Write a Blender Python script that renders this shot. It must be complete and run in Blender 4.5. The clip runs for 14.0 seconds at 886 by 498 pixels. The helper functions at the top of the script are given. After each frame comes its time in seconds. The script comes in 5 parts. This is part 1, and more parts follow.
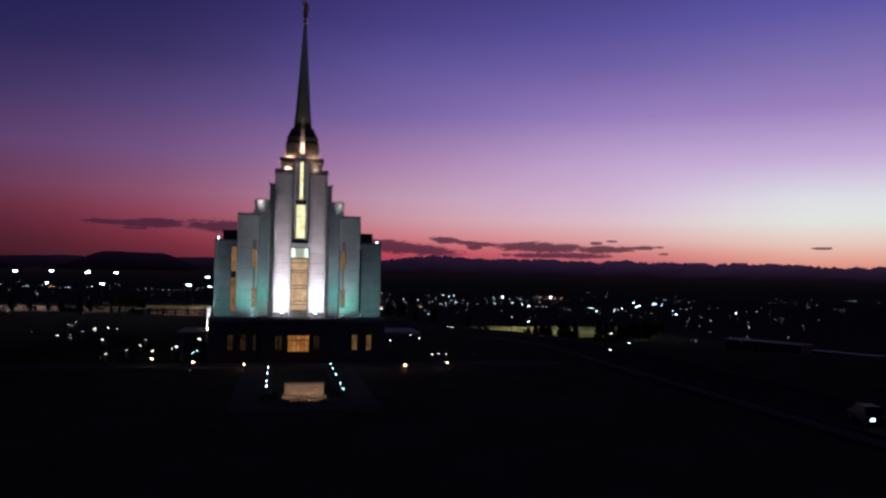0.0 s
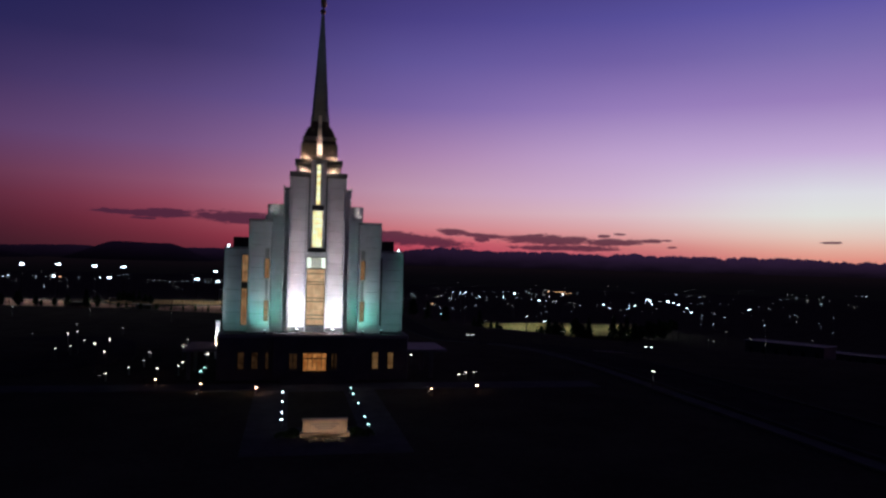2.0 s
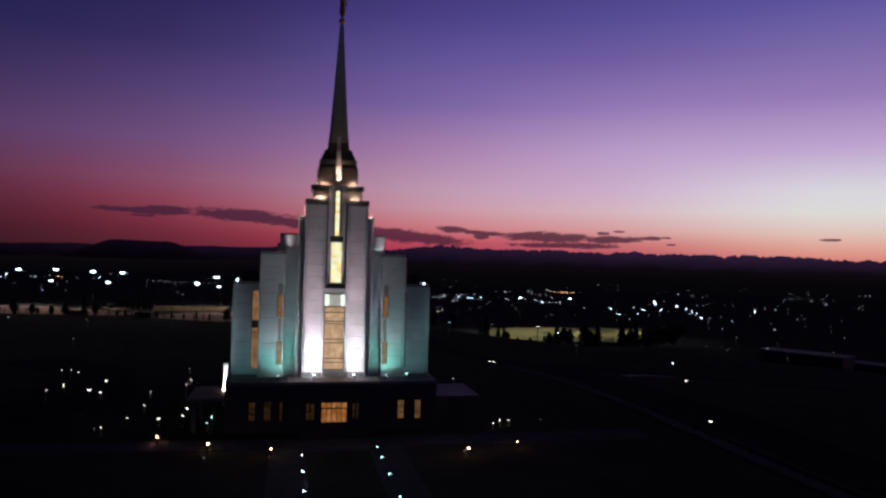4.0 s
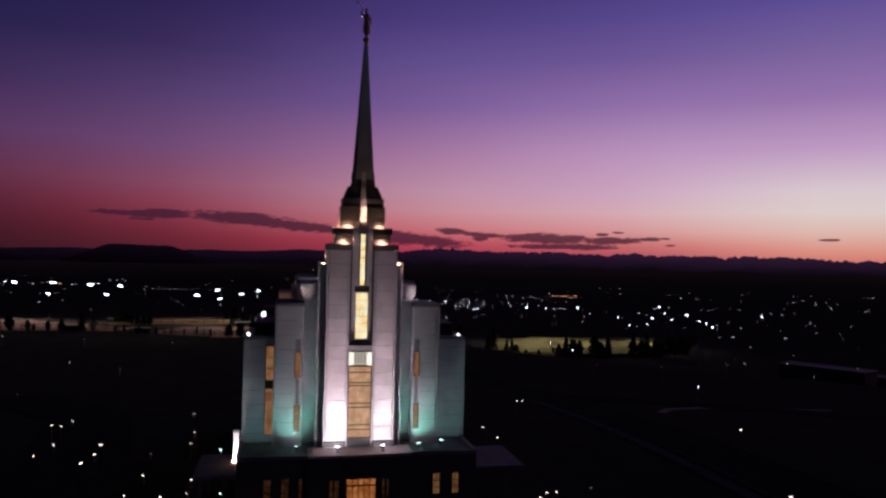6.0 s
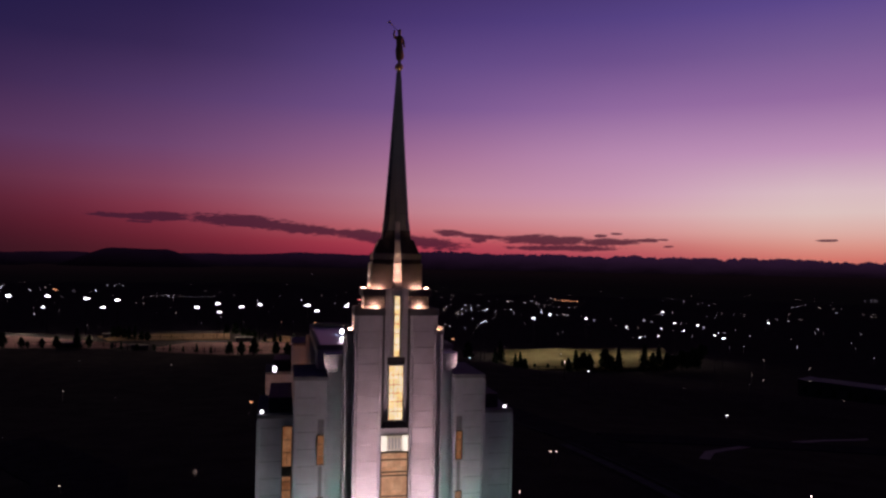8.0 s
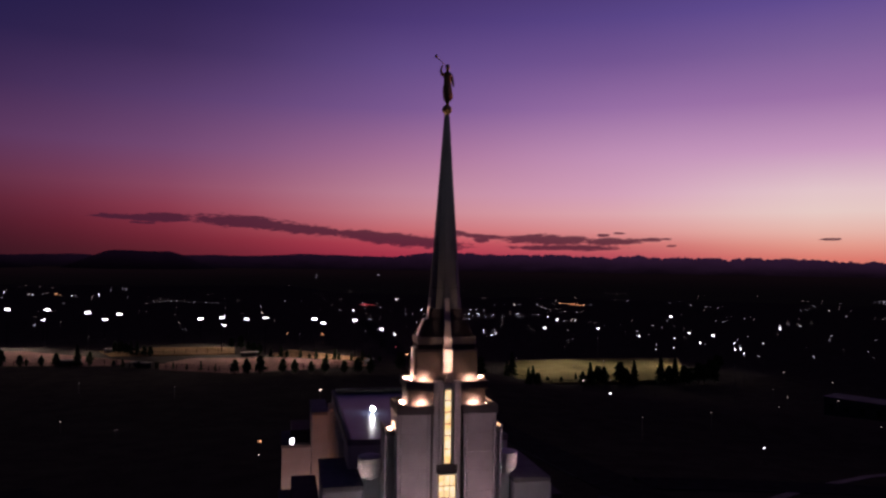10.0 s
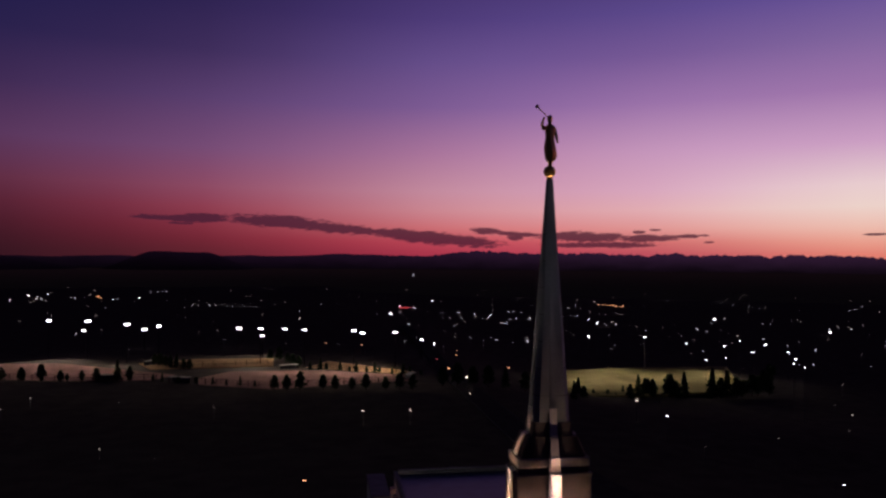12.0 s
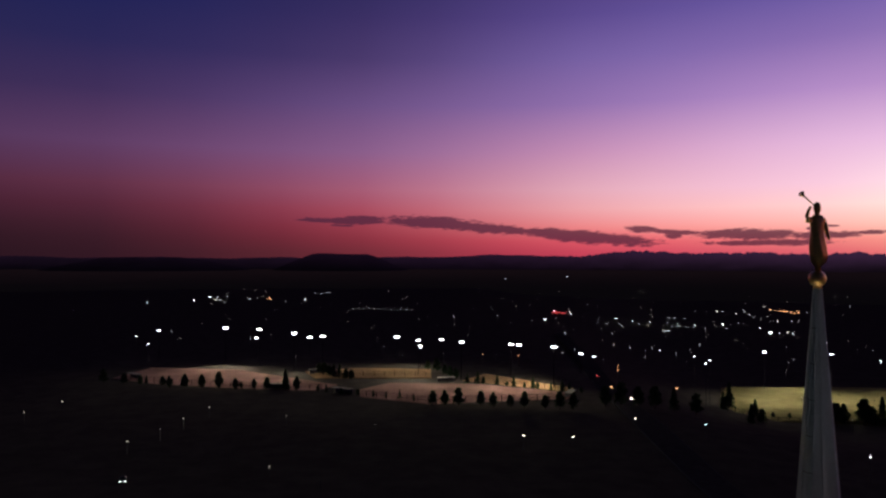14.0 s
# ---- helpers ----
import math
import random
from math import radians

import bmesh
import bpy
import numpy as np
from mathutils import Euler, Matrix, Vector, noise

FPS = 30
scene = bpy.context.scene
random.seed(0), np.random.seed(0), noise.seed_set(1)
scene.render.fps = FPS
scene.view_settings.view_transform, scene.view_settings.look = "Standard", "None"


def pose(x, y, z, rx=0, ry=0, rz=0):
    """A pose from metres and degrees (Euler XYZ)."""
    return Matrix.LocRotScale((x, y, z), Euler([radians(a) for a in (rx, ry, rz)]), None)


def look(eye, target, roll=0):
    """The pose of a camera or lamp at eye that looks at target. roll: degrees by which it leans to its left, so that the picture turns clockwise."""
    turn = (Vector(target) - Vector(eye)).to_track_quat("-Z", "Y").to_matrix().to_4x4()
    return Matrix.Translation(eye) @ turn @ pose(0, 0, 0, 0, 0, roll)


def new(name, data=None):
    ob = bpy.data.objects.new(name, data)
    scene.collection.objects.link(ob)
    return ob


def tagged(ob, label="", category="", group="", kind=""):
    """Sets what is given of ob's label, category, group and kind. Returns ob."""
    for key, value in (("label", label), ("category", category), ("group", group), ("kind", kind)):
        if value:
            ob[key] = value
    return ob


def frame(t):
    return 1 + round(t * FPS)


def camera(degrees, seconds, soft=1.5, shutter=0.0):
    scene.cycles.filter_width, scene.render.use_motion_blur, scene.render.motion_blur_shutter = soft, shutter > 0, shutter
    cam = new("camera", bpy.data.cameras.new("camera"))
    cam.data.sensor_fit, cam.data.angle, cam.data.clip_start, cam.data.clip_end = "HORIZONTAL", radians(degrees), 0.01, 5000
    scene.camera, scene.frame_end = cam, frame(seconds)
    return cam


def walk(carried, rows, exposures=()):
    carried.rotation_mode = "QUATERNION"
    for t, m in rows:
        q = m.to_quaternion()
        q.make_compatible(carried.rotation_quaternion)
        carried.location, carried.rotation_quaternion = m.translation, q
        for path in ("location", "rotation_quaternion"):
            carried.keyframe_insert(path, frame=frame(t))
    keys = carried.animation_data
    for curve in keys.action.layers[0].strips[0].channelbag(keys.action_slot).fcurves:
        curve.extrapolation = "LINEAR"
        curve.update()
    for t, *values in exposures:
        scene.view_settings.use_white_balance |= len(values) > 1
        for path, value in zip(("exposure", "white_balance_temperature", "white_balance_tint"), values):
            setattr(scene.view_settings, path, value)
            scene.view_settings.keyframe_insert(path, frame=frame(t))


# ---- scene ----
cam = camera(62.6, 14.0, 2.5)
PATH = [
    (0, (-2.278, -102.903, 13.208), (-1.848, -100.951, 13.268), 1.1),
    (0.5, (-2.427, -100.926, 13.394), (-2.004, -98.972, 13.448), 1.2),
    (1, (-2.683, -98.997, 13.831), (-2.264, -97.042, 13.877), 1.4),
    (1.5, (-2.976, -96.974, 14.603), (-2.559, -95.018, 14.644), 1.5),
    (2, (-3.233, -94.82, 15.695), (-2.822, -92.863, 15.732), 1.5),
    (2.5, (-3.555, -92.503, 16.783), (-3.148, -90.545, 16.816), 1.6),
    (3, (-4.026, -90.141, 17.847), (-3.617, -88.184, 17.877), 1.6),
    (5.5, (-6.713, -77.788, 23.578), (-6.297, -75.832, 23.609), 1.3),
    (6, (-7.127, -75.014, 24.861), (-6.712, -73.058, 24.896), 1.2),
    (6.5, (-7.601, -72.108, 26.162), (-7.185, -70.153, 26.198), 1.1),
    (7, (-8.046, -69.187, 27.453), (-7.629, -67.231, 27.491), 1.0),
    (7.5, (-8.539, -66.424, 28.797), (-8.121, -64.468, 28.836), 1.0),
    (8, (-9.043, -63.575, 30.158), (-8.624, -61.62, 30.198), 1.0),
    (10.5, (-11.229, -49.691, 37.444), (-10.824, -47.733, 37.484), 0.6),
    (11, (-11.753, -47.024, 38.861), (-11.407, -45.055, 38.899), 0.55),
    (11.5, (-12.169, -44.509, 40.292), (-11.842, -42.536, 40.328), 0.5),
    (12, (-12.626, -42.07, 41.741), (-12.305, -40.096, 41.775), 0.45),
    (12.5, (-13.072, -39.701, 43.247), (-12.79, -37.722, 43.277), 0.35),
    (13, (-13.645, -37.634, 44.72), (-13.479, -35.641, 44.75), 0.25),
    (13.5, (-14.056, -35.594, 46.275), (-14.018, -33.594, 46.305), 0.2),
    (14, (-14.424, -33.713, 47.62), (-14.517, -31.716, 47.651), 0.2),
]
EXPOSURES = [(0, -0.25, 5450, -22), (3, -0.31, 5450, -21), (6.5, -0.58, 6300, 4), (8, -0.68, 6700, 14), (11, -0.46, 6800, 10), (12.5, -0.34, 6750, 2), (14, 0.18, 6650, -13)]
walk(cam, [(t, look(eye, target, roll)) for t, eye, target, roll in PATH], EXPOSURES)

# ---- sky and light ----
def lin(r, g, b):
    """Linear colour from display values 0 to 255."""
    return tuple(((c / 255 + 0.055) / 1.055) ** 2.4 if c > 10 else c / 255 / 12.92 for c in (r, g, b)) + (1.0,)


class Net:
    """Small helper to write node graphs in lines."""

    def __init__(self, tree):
        self.t = tree

    def node(self, kind, **kw):
        n = self.t.nodes.new(kind)
        for k, v in kw.items():
            if k == "op":
                n.operation = v
        return n

    def put(self, sock, v):
        if isinstance(v, bpy.types.NodeSocket):
            self.t.links.new(v, sock)
        elif v is not None:
            sock.default_value = v

    def math(self, op, a, b=None, c=None, clamp=False):
        n = self.t.nodes.new("ShaderNodeMath")
        n.operation, n.use_clamp = op, clamp
        for s, v in zip(n.inputs, (a, b, c)):
            self.put(s, v)
        return n.outputs[0]

    def ramp(self, fac, stops):
        n = self.t.nodes.new("ShaderNodeValToRGB")
        n.color_ramp.interpolation = "EASE" if len(stops) < 3 else "LINEAR"
        el = n.color_ramp.elements
        el[0].position, el[0].color = stops[0]
        el[1].position, el[1].color = stops[-1]
        for p, c in stops[1:-1]:
            e = el.new(p)
            e.color = c
        self.put(n.inputs[0], fac)
        return n.outputs[0]

    def mix(self, fac, a, b, mode="MIX"):
        n = self.t.nodes.new("ShaderNodeMixRGB")
        n.blend_type = mode
        for s, v in zip(n.inputs, (fac, a, b)):
            self.put(s, v)
        return n.outputs[0]

    def noise(self, vec, scale, detail=4, rough=0.55):
        n = self.t.nodes.new("ShaderNodeTexNoise")
        self.put(n.inputs["Vector"], vec)
        n.inputs["Scale"].default_value, n.inputs["Detail"].default_value = scale, detail
        n.inputs["Roughness"].default_value = rough
        return n.outputs[0]


def make_world():
    w = bpy.data.worlds.new("dusk")
    w.use_nodes = True
    scene.world = w
    g = Net(w.node_tree)
    w.node_tree.nodes.clear()
    tc = g.node("ShaderNodeTexCoord")
    sep = g.node("ShaderNodeSeparateXYZ")
    g.put(sep.inputs[0], tc.outputs["Generated"])
    x, y, z = sep.outputs
    deg = 180 / math.pi
    el = g.math("MULTIPLY", g.math("ARCSINE", z), deg)
    az = g.math("MULTIPLY", g.math("ARCTAN2", x, y), deg)
    up = g.math("DIVIDE", g.math("ADD", el, 4.0), 64.0, clamp=True)

    def between(p0, p1, p2, p3, t):
        return 0.5 * (2 * p1 + (p2 - p0) * t + (2 * p0 - 5 * p1 + 4 * p2 - p3) * t * t + (3 * p1 - p0 - 3 * p2 + p3) * t ** 3)

    # a smooth run of colour columns round the horizon, three for each given one
    bearings, tables = [], []
    for k in range(len(SKY) - 1):
        near = [SKY[min(max(k + d, 0), len(SKY) - 1)] for d in (-1, 0, 1, 2)]
        for m in range(3):
            t = m / 3
            bearings.append(near[1][0] + (near[2][0] - near[1][0]) * t)
            tables.append([tuple(max(1.0, between(*(n[1][h][c] for n in near), t)) for c in range(3)) for h in range(len(SKY_HEIGHTS))])
    bearings.append(SKY[-1][0])
    tables.append(SKY[-1][1])
    # the glow is centred on the sunset's bearing and fades both ways round
    away = g.math("ABSOLUTE", g.math("WRAP", g.math("SUBTRACT", az, 48.0), 180.0, -180.0))
    sky = None
    for k, table in enumerate(tables):
        col = g.ramp(up, [((e + 4) / 64, lin(*c)) for e, c in zip(SKY_HEIGHTS, table)])
        if sky is None:
            sky = col
            continue
        n = g.node("ShaderNodeMapRange")
        for q, v in ((0, away), (1, bearings[k - 1]), (2, bearings[k]), (3, 0.0), (4, 1.0)):
            g.put(n.inputs[q], v)
        sky = g.mix(n.outputs[0], sky, col)
    # thin flat evening clouds over the ridge: bearing, height, half length, half thickness, slope
    vec = g.node("ShaderNodeCombineXYZ")
    g.put(vec.inputs[0], g.math("MULTIPLY", az, 0.55))
    g.put(vec.inputs[1], g.math("MULTIPLY", el, 2.2))
    wob = g.math("SUBTRACT", g.noise(vec.outputs[0], 1.0, 5, 0.6), 0.5)
    wob2 = g.math("SUBTRACT", g.noise(vec.outputs[0], 3.0, 5, 0.65), 0.5)
    cover = None
    for a0, e0, ha, he, sl in CLOUDS:
        da = g.math("SUBTRACT", az, a0)
        de = g.math("SUBTRACT", g.math("SUBTRACT", el, e0), g.math("MULTIPLY", da, sl))
        de = g.math("ADD", de, g.math("MULTIPLY", wob, he * 1.5))
        u = g.math("POWER", g.math("ABSOLUTE", g.math("DIVIDE", da, ha)), 2.0)
        v = g.math("POWER", g.math("ABSOLUTE", g.math("DIVIDE", de, he)), 2.0)
        d = g.math("SUBTRACT", 1.0, g.math("ADD", u, v))
        d = g.math("ADD", d, g.math("MULTIPLY", wob2, 2.1))
        d = g.math("MULTIPLY", d, 2.2, clamp=True)
        cover = d if cover is None else g.math("MAXIMUM", cover, d)
    sky = g.mix(g.math("MULTIPLY", cover, 0.86), sky, lin(*CLOUD_TINT))
    bg = g.node("ShaderNodeBackground")
    g.put(bg.inputs[0], g.mix(1.0, sky, (0.98, 1.055, 0.97, 1.0), "MULTIPLY"))
    bg.inputs[1].default_value = 1.5
    out = g.node("ShaderNodeOutputWorld")
    w.node_tree.links.new(bg.outputs[0], out.inputs[0])


# height above the horizon in degrees, display colour
SKY_HEIGHTS = (-4, 0.6, 1.6, 2.6, 4, 5.5, 8.4, 12, 15.4, 18.5, 21, 32, 60)
# bearing away from the sunset, and the display colours at those heights
SKY = [
    (9, [(196, 90, 93), (215, 115, 109), (223, 147, 140), (226, 174, 172), (226, 194, 199), (222, 189, 204), (194, 146, 192), (151, 108, 168), (121, 91, 154), (94, 72, 145), (79, 61, 132), (33, 33, 76), (5, 6, 21)]),
    (23, [(159, 58, 76), (180, 72, 91), (198, 99, 107), (214, 138, 145), (216, 160, 176), (207, 154, 187), (188, 138, 184), (147, 105, 166), (112, 81, 147), (87, 66, 136), (73, 55, 120), (30, 30, 73), (4, 6, 19)]),
    (40, [(131, 36, 60), (161, 48, 73), (179, 65, 85), (193, 100, 113), (193, 123, 142), (186, 127, 155), (161, 107, 152), (118, 83, 144), (95, 70, 134), (73, 53, 117), (62, 45, 105), (24, 23, 62), (4, 5, 17)]),
    (57, [(69, 24, 36), (92, 31, 45), (109, 35, 52), (124, 43, 62), (135, 56, 79), (134, 68, 98), (112, 69, 115), (85, 57, 108), (59, 41, 89), (46, 33, 81), (36, 29, 75), (12, 15, 43), (2, 4, 12)]),
    (76, [(31, 11, 23), (40, 16, 28), (45, 18, 31), (53, 21, 36), (66, 26, 45), (77, 34, 58), (76, 44, 83), (51, 33, 74), (34, 27, 71), (26, 24, 70), (22, 22, 66), (6, 8, 29), (2, 3, 9)]),
    (104, [(16, 9, 15), (22, 10, 19), (25, 11, 21), (31, 14, 26), (39, 18, 34), (44, 22, 42), (47, 29, 59), (36, 28, 62), (29, 25, 60), (22, 21, 58), (18, 19, 54), (6, 8, 27), (2, 3, 9)]),
    (150, [(10, 10, 16), (11, 11, 20), (12, 12, 22), (13, 12, 24), (14, 13, 26), (14, 13, 27), (13, 13, 28), (12, 13, 30), (11, 12, 29), (11, 12, 27), (10, 11, 26), (8, 9, 22), (4, 4, 13)])]
CLOUDS = [(-10.5, 3.06, 3.472, 0.266, -0.02), (-9, 3.1, 1.904, 0.378, 0), (-10.6, 2.68, 1.008, 0.098, 0), (-3.2, 2.93, 4.704, 0.532, -0.05), (0.6, 2.53, 4.032, 0.42, -0.085), 
          (5, 2.28, 3.584, 0.238, -0.04), (8.6, 1.82, 5.824, 0.532, -0.085), (12.6, 2.4, 1.288, 0.28, -0.05), (15, 2.17, 2.128, 0.21, -0.06), (14.9, 1.88, 0.672, 0.21, 0), 
          (20, 1.98, 4.368, 0.406, -0.02), (25.1, 1.87, 2.464, 0.322, 0.03), (27.8, 2.03, 0.896, 0.168, 0.03), (28.9, 2.08, 0.448, 0.084, 0), (21.2, 1.34, 4.704, 0.266, 0.01), 
          (24.3, 2.33, 0.504, 0.126, 0), (25.5, 2.5, 0.504, 0.098, -0.03), (29.3, 1.57, 0.448, 0.084, 0), (39.9, 2.05, 0.784, 0.098, 0.02), (-12.4, 3.08, 1.9, 0.15, 0), 
          (2.6, 2.42, 2.5, 0.26, -0.07)]
CLOUD_TINT = (64, 27, 50)
make_world()


def spot(name, eye, target, watts, colour, cone, blend=0.6, size=0.15):
    d = bpy.data.lights.new(name, "SPOT")
    d.energy, d.color, d.spot_size, d.spot_blend, d.shadow_soft_size = watts, colour, radians(cone), blend, size
    ob = new(name, d)
    ob.matrix_world = look(eye, target)
    return ob


WHITE, TEAL, WARM = (1.0, 0.78, 0.84), (0.42, 1.0, 0.86), (1.0, 0.36, 0.18)
SUN = bpy.data.lights.new("afterglow", "SUN")
SUN.energy, SUN.angle, SUN.color = 0.02, radians(40), (1.0, 0.55, 0.5)
new("afterglow", SUN).matrix_world = look((0, 0, 0), (-math.sin(radians(48)), -math.cos(radians(48)), -0.06))
# floodlights on the terrace and decks, aimed up the walls
PINK = (1.0, 0.66, 0.72)
for sx in (-1, 1):
    k = 1.0 if sx < 0 else 0.74
    spot("terrace_flood", (sx * 2.2, -5.75, 7.36), (sx * 2.25, -3.75, 8.0), 1000 * k, WHITE, 124, 1.0)
    spot("terrace_flood_mid", (sx * 2.2, -5.75, 7.36), (sx * 2.25, -3.75, 11.3), 3900 * k, WHITE, 66, 1.0)
    spot("terrace_flood_high", (sx * 2.2, -5.75, 7.36), (sx * 2.3, -3.75, 16.5), 3200, PINK, 34, 1.0)
    spot("terrace_flood_top", (sx * 2.2, -5.75, 7.36), (sx * 2.3, -3.75, 24.5), 9800, PINK, 24, 1.0)
    spot("deck_flood", (sx * 5.95, -3.6, 6.95), (sx * 6.1, -1.4, 9.6), 540, TEAL, 110, 1.0)
    spot("deck_flood_high", (sx * 5.95, -3.6, 6.95), (sx * 6.4, -1.4, 16), 840, (1.0, 0.70, 0.86), 60, 1.0)
    wy = -3.4
    spot("wing_flood", (sx * 9.9, wy, 6.95), (sx * 9.8, wy + 4.4, 10), 120, (0.6, 0.95, 0.95), 110, 1.0)
    spot("wing_flood_high", (sx * 9.9, wy, 6.95), (sx * 9.8, wy + 4.4, 15), 190, (0.88, 0.85, 1.0), 60, 1.0)
    # added fill, without a fixture, that brightens the bowl piers
    spot("bowl_fill", (sx * 7.4, -2.9, 20.8), (sx * 4.95, -1.3, 21.9), 330, PINK, 36, 1.0)
    # added fill on the spire from the lawn, its true source unknown
    spot("spire_fill", (sx * 12.2, -16.0, 2.0), (0, -2.2, 47.0), 7000, (0.92, 0.88, 1.0), 11, 1.0)
    d = bpy.data.lights.new("terrace_spill", "POINT")
    d.energy, d.color, d.shadow_soft_size = 26, (1.0, 0.72, 0.76), 0.2
    new("terrace_spill", d).location = (sx * 2.6, -6.0, 7.75)
spot("side_flood", (-11.72, -1.0, 4.9), (-11.72, -0.2, 6.6), 1100, WHITE, 80, 0.8)
spot("court_flood", (-8.6, 13.0, 7.2), (-6.4, 15.0, 18), 1600, WARM, 90, 0.9)
spot("court_flood_far", (-8.6, 19.0, 7.2), (-7.4, 24.0, 18), 420, WARM, 80, 0.9)
# added fill for the rear wing's front, no lamp known at this spot
spot("rear_wing_fill", (-9.4, 20.5, 7.2), (-9.6, 25.0, 14), 900, (1.0, 0.62, 0.6), 80, 0.9)
# uplights at the feet of the fins
for fx, fy, fz, tx, ty, tz, watts in ((0, -4.0, 28.58, 0, -3.62, 30.1, 900), (-2.68, -2.1, 28.14, -2.2, -2.1, 30.6, 1500), (2.68, -2.1, 28.14, 2.2, -2.1, 30.6, 1500)):
    spot("fin_uplight", (fx, fy, fz), (tx, ty, tz), watts, (1.0, 0.6, 0.46), 38, 0.8, 0.05)
# small lamps in the trays of the crown, washing the foot of each step
for tz, wx, wy, mx in ((26.32, 2.7, 1.36, 1.86), (27.92, 2.15, 1.18, 1.6)):
    for sx in (-1, 1):
        spot("tray_lamp", (sx * mx, -2.1 - wy - 0.38, tz), (sx * mx, -2.1 - wy, tz + 0.14), 270, (1.0, 0.64, 0.46), 104, 1.0, 0.12)
        spot("tray_lamp_side", (sx * (wx + 0.36), -2.1, tz), (sx * wx, -2.1, tz + 0.16), 380, (1.0, 0.64, 0.46), 110, 1.0, 0.12)
# added narrow fills from the grounds onto the upper fins, no such lamps known
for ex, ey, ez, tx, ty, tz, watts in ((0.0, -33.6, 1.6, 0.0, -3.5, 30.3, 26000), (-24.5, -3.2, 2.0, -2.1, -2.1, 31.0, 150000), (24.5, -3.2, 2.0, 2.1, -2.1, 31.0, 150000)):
    spot("fin_fill", (ex, ey, ez), (tx, ty, tz), watts, (1.0, 0.5, 0.38), 1.3 if ex == 0 else 2.0, 1.0)


# ---- materials ----
def material(name, build):
    m = bpy.data.materials.new(name)
    m.use_nodes = True
    g = Net(m.node_tree)
    b = m.node_tree.nodes["Principled BSDF"]
    build(g, b)
    return m


def world_pos(g):
    return g.node("ShaderNodeNewGeometry").outputs["Position"]


def bump(g, b, height, strength=0.3, dist=0.02):
    n = g.node("ShaderNodeBump")
    n.inputs["Strength"].default_value, n.inputs["Distance"].default_value = strength, dist
    g.put(n.inputs["Height"], height)
    g.put(b.inputs["Normal"], n.outputs[0])


def plain(name, col, rough=0.6, metal=0.0, var=0.25, scale=3.0, bumpy=0.15, spec=None):
    """A surface with grain and broad stains."""
    def build(g, b):
        p = world_pos(g)
        n1, n2 = g.noise(p, scale, 3), g.noise(p, scale * 11, 3)
        f = g.math("ADD", g.math("MULTIPLY", n1, 0.65), g.math("MULTIPLY", n2, 0.35))
        lo = tuple(c * (1 - var) for c in col) + (1,)
        hi = tuple(min(1, c * (1 + var)) for c in col) + (1,)
        rnd = g.node("ShaderNodeObjectInfo").outputs["Random"]
        f = g.math("ADD", f, g.math("MULTIPLY", g.math("SUBTRACT", rnd, 0.5), 0.10))
        g.put(b.inputs["Base Color"], g.ramp(f, [(0.3, lo), (0.7, hi)]))
        b.inputs["Roughness"].default_value, b.inputs["Metallic"].default_value = rough, metal
        if spec is not None:
            b.inputs["Specular IOR Level"].default_value = spec
        if bumpy:
            bump(g, b, n2, bumpy, 0.02)
    return material(name, build)


def glow(name, col, power):
    def build(g, b):
        b.inputs["Base Color"].default_value = (0.6, 0.6, 0.6, 1)
        b.inputs["Emission Color"].default_value = tuple(col) + (1,)
        b.inputs["Emission Strength"].default_value = power
    return material(name, build)


def glow_mixed(name, cool, warm, low, high):
    """Lenses of one mesh, each with a brightness and tint of its own."""
    def build(g, b):
        rnd = g.node("ShaderNodeNewGeometry").outputs["Random Per Island"]
        b.inputs["Base Color"].default_value = (0.6, 0.6, 0.6, 1)
        tint = g.math("FRACT", g.math("MULTIPLY", rnd, 7.31))
        g.put(b.inputs["Emission Color"], g.ramp(tint, [(0.0, tuple(cool) + (1,)), (0.7, tuple(cool) + (1,)), (1.0, tuple(warm) + (1,))]))
        g.put(b.inputs["Emission Strength"], g.math("MULTIPLY_ADD", g.math("POWER", rnd, 2.2), high - low, low))
    return material(name, build)


def art_glass(name, low, high, power, cell=0.22, spread=1.0):
    """Lit ornamental glass: small leaded cells of uneven brightness."""
    def build(g, b):
        p = world_pos(g)
        mp = g.node("ShaderNodeMapping")
        mp.inputs["Rotation"].default_value = (radians(90), 0, 0)
        g.put(mp.inputs["Vector"], p)
        br = g.node("ShaderNodeTexBrick")
        g.put(br.inputs["Vector"], mp.outputs[0])
        br.inputs["Scale"].default_value = 1.0
        br.inputs["Brick Width"].default_value, br.inputs["Row Height"].default_value = cell, cell * 1.9
        br.inputs["Mortar Size"].default_value = 0.012
        br.inputs["Color1"].default_value, br.inputs["Color2"].default_value = (0.75, 0.75, 0.75, 1), (1, 1, 1, 1)
        br.inputs["Mortar"].default_value = (0.6, 0.58, 0.55, 1)
        n = g.noise(p, 1.3 * spread, 3)
        c = g.ramp(n, [(0.3, tuple(low) + (1,)), (0.7, tuple(high) + (1,))])
        c = g.mix(1.0, c, br.outputs["Color"], "MULTIPLY")
        b.inputs["Base Color"].default_value = (0.05, 0.04, 0.03, 1)
        b.inputs["Roughness"].default_value = 0.25
        g.put(b.inputs["Emission Color"], c)
        b.inputs["Emission Strength"].default_value = power
    return material(name, build)


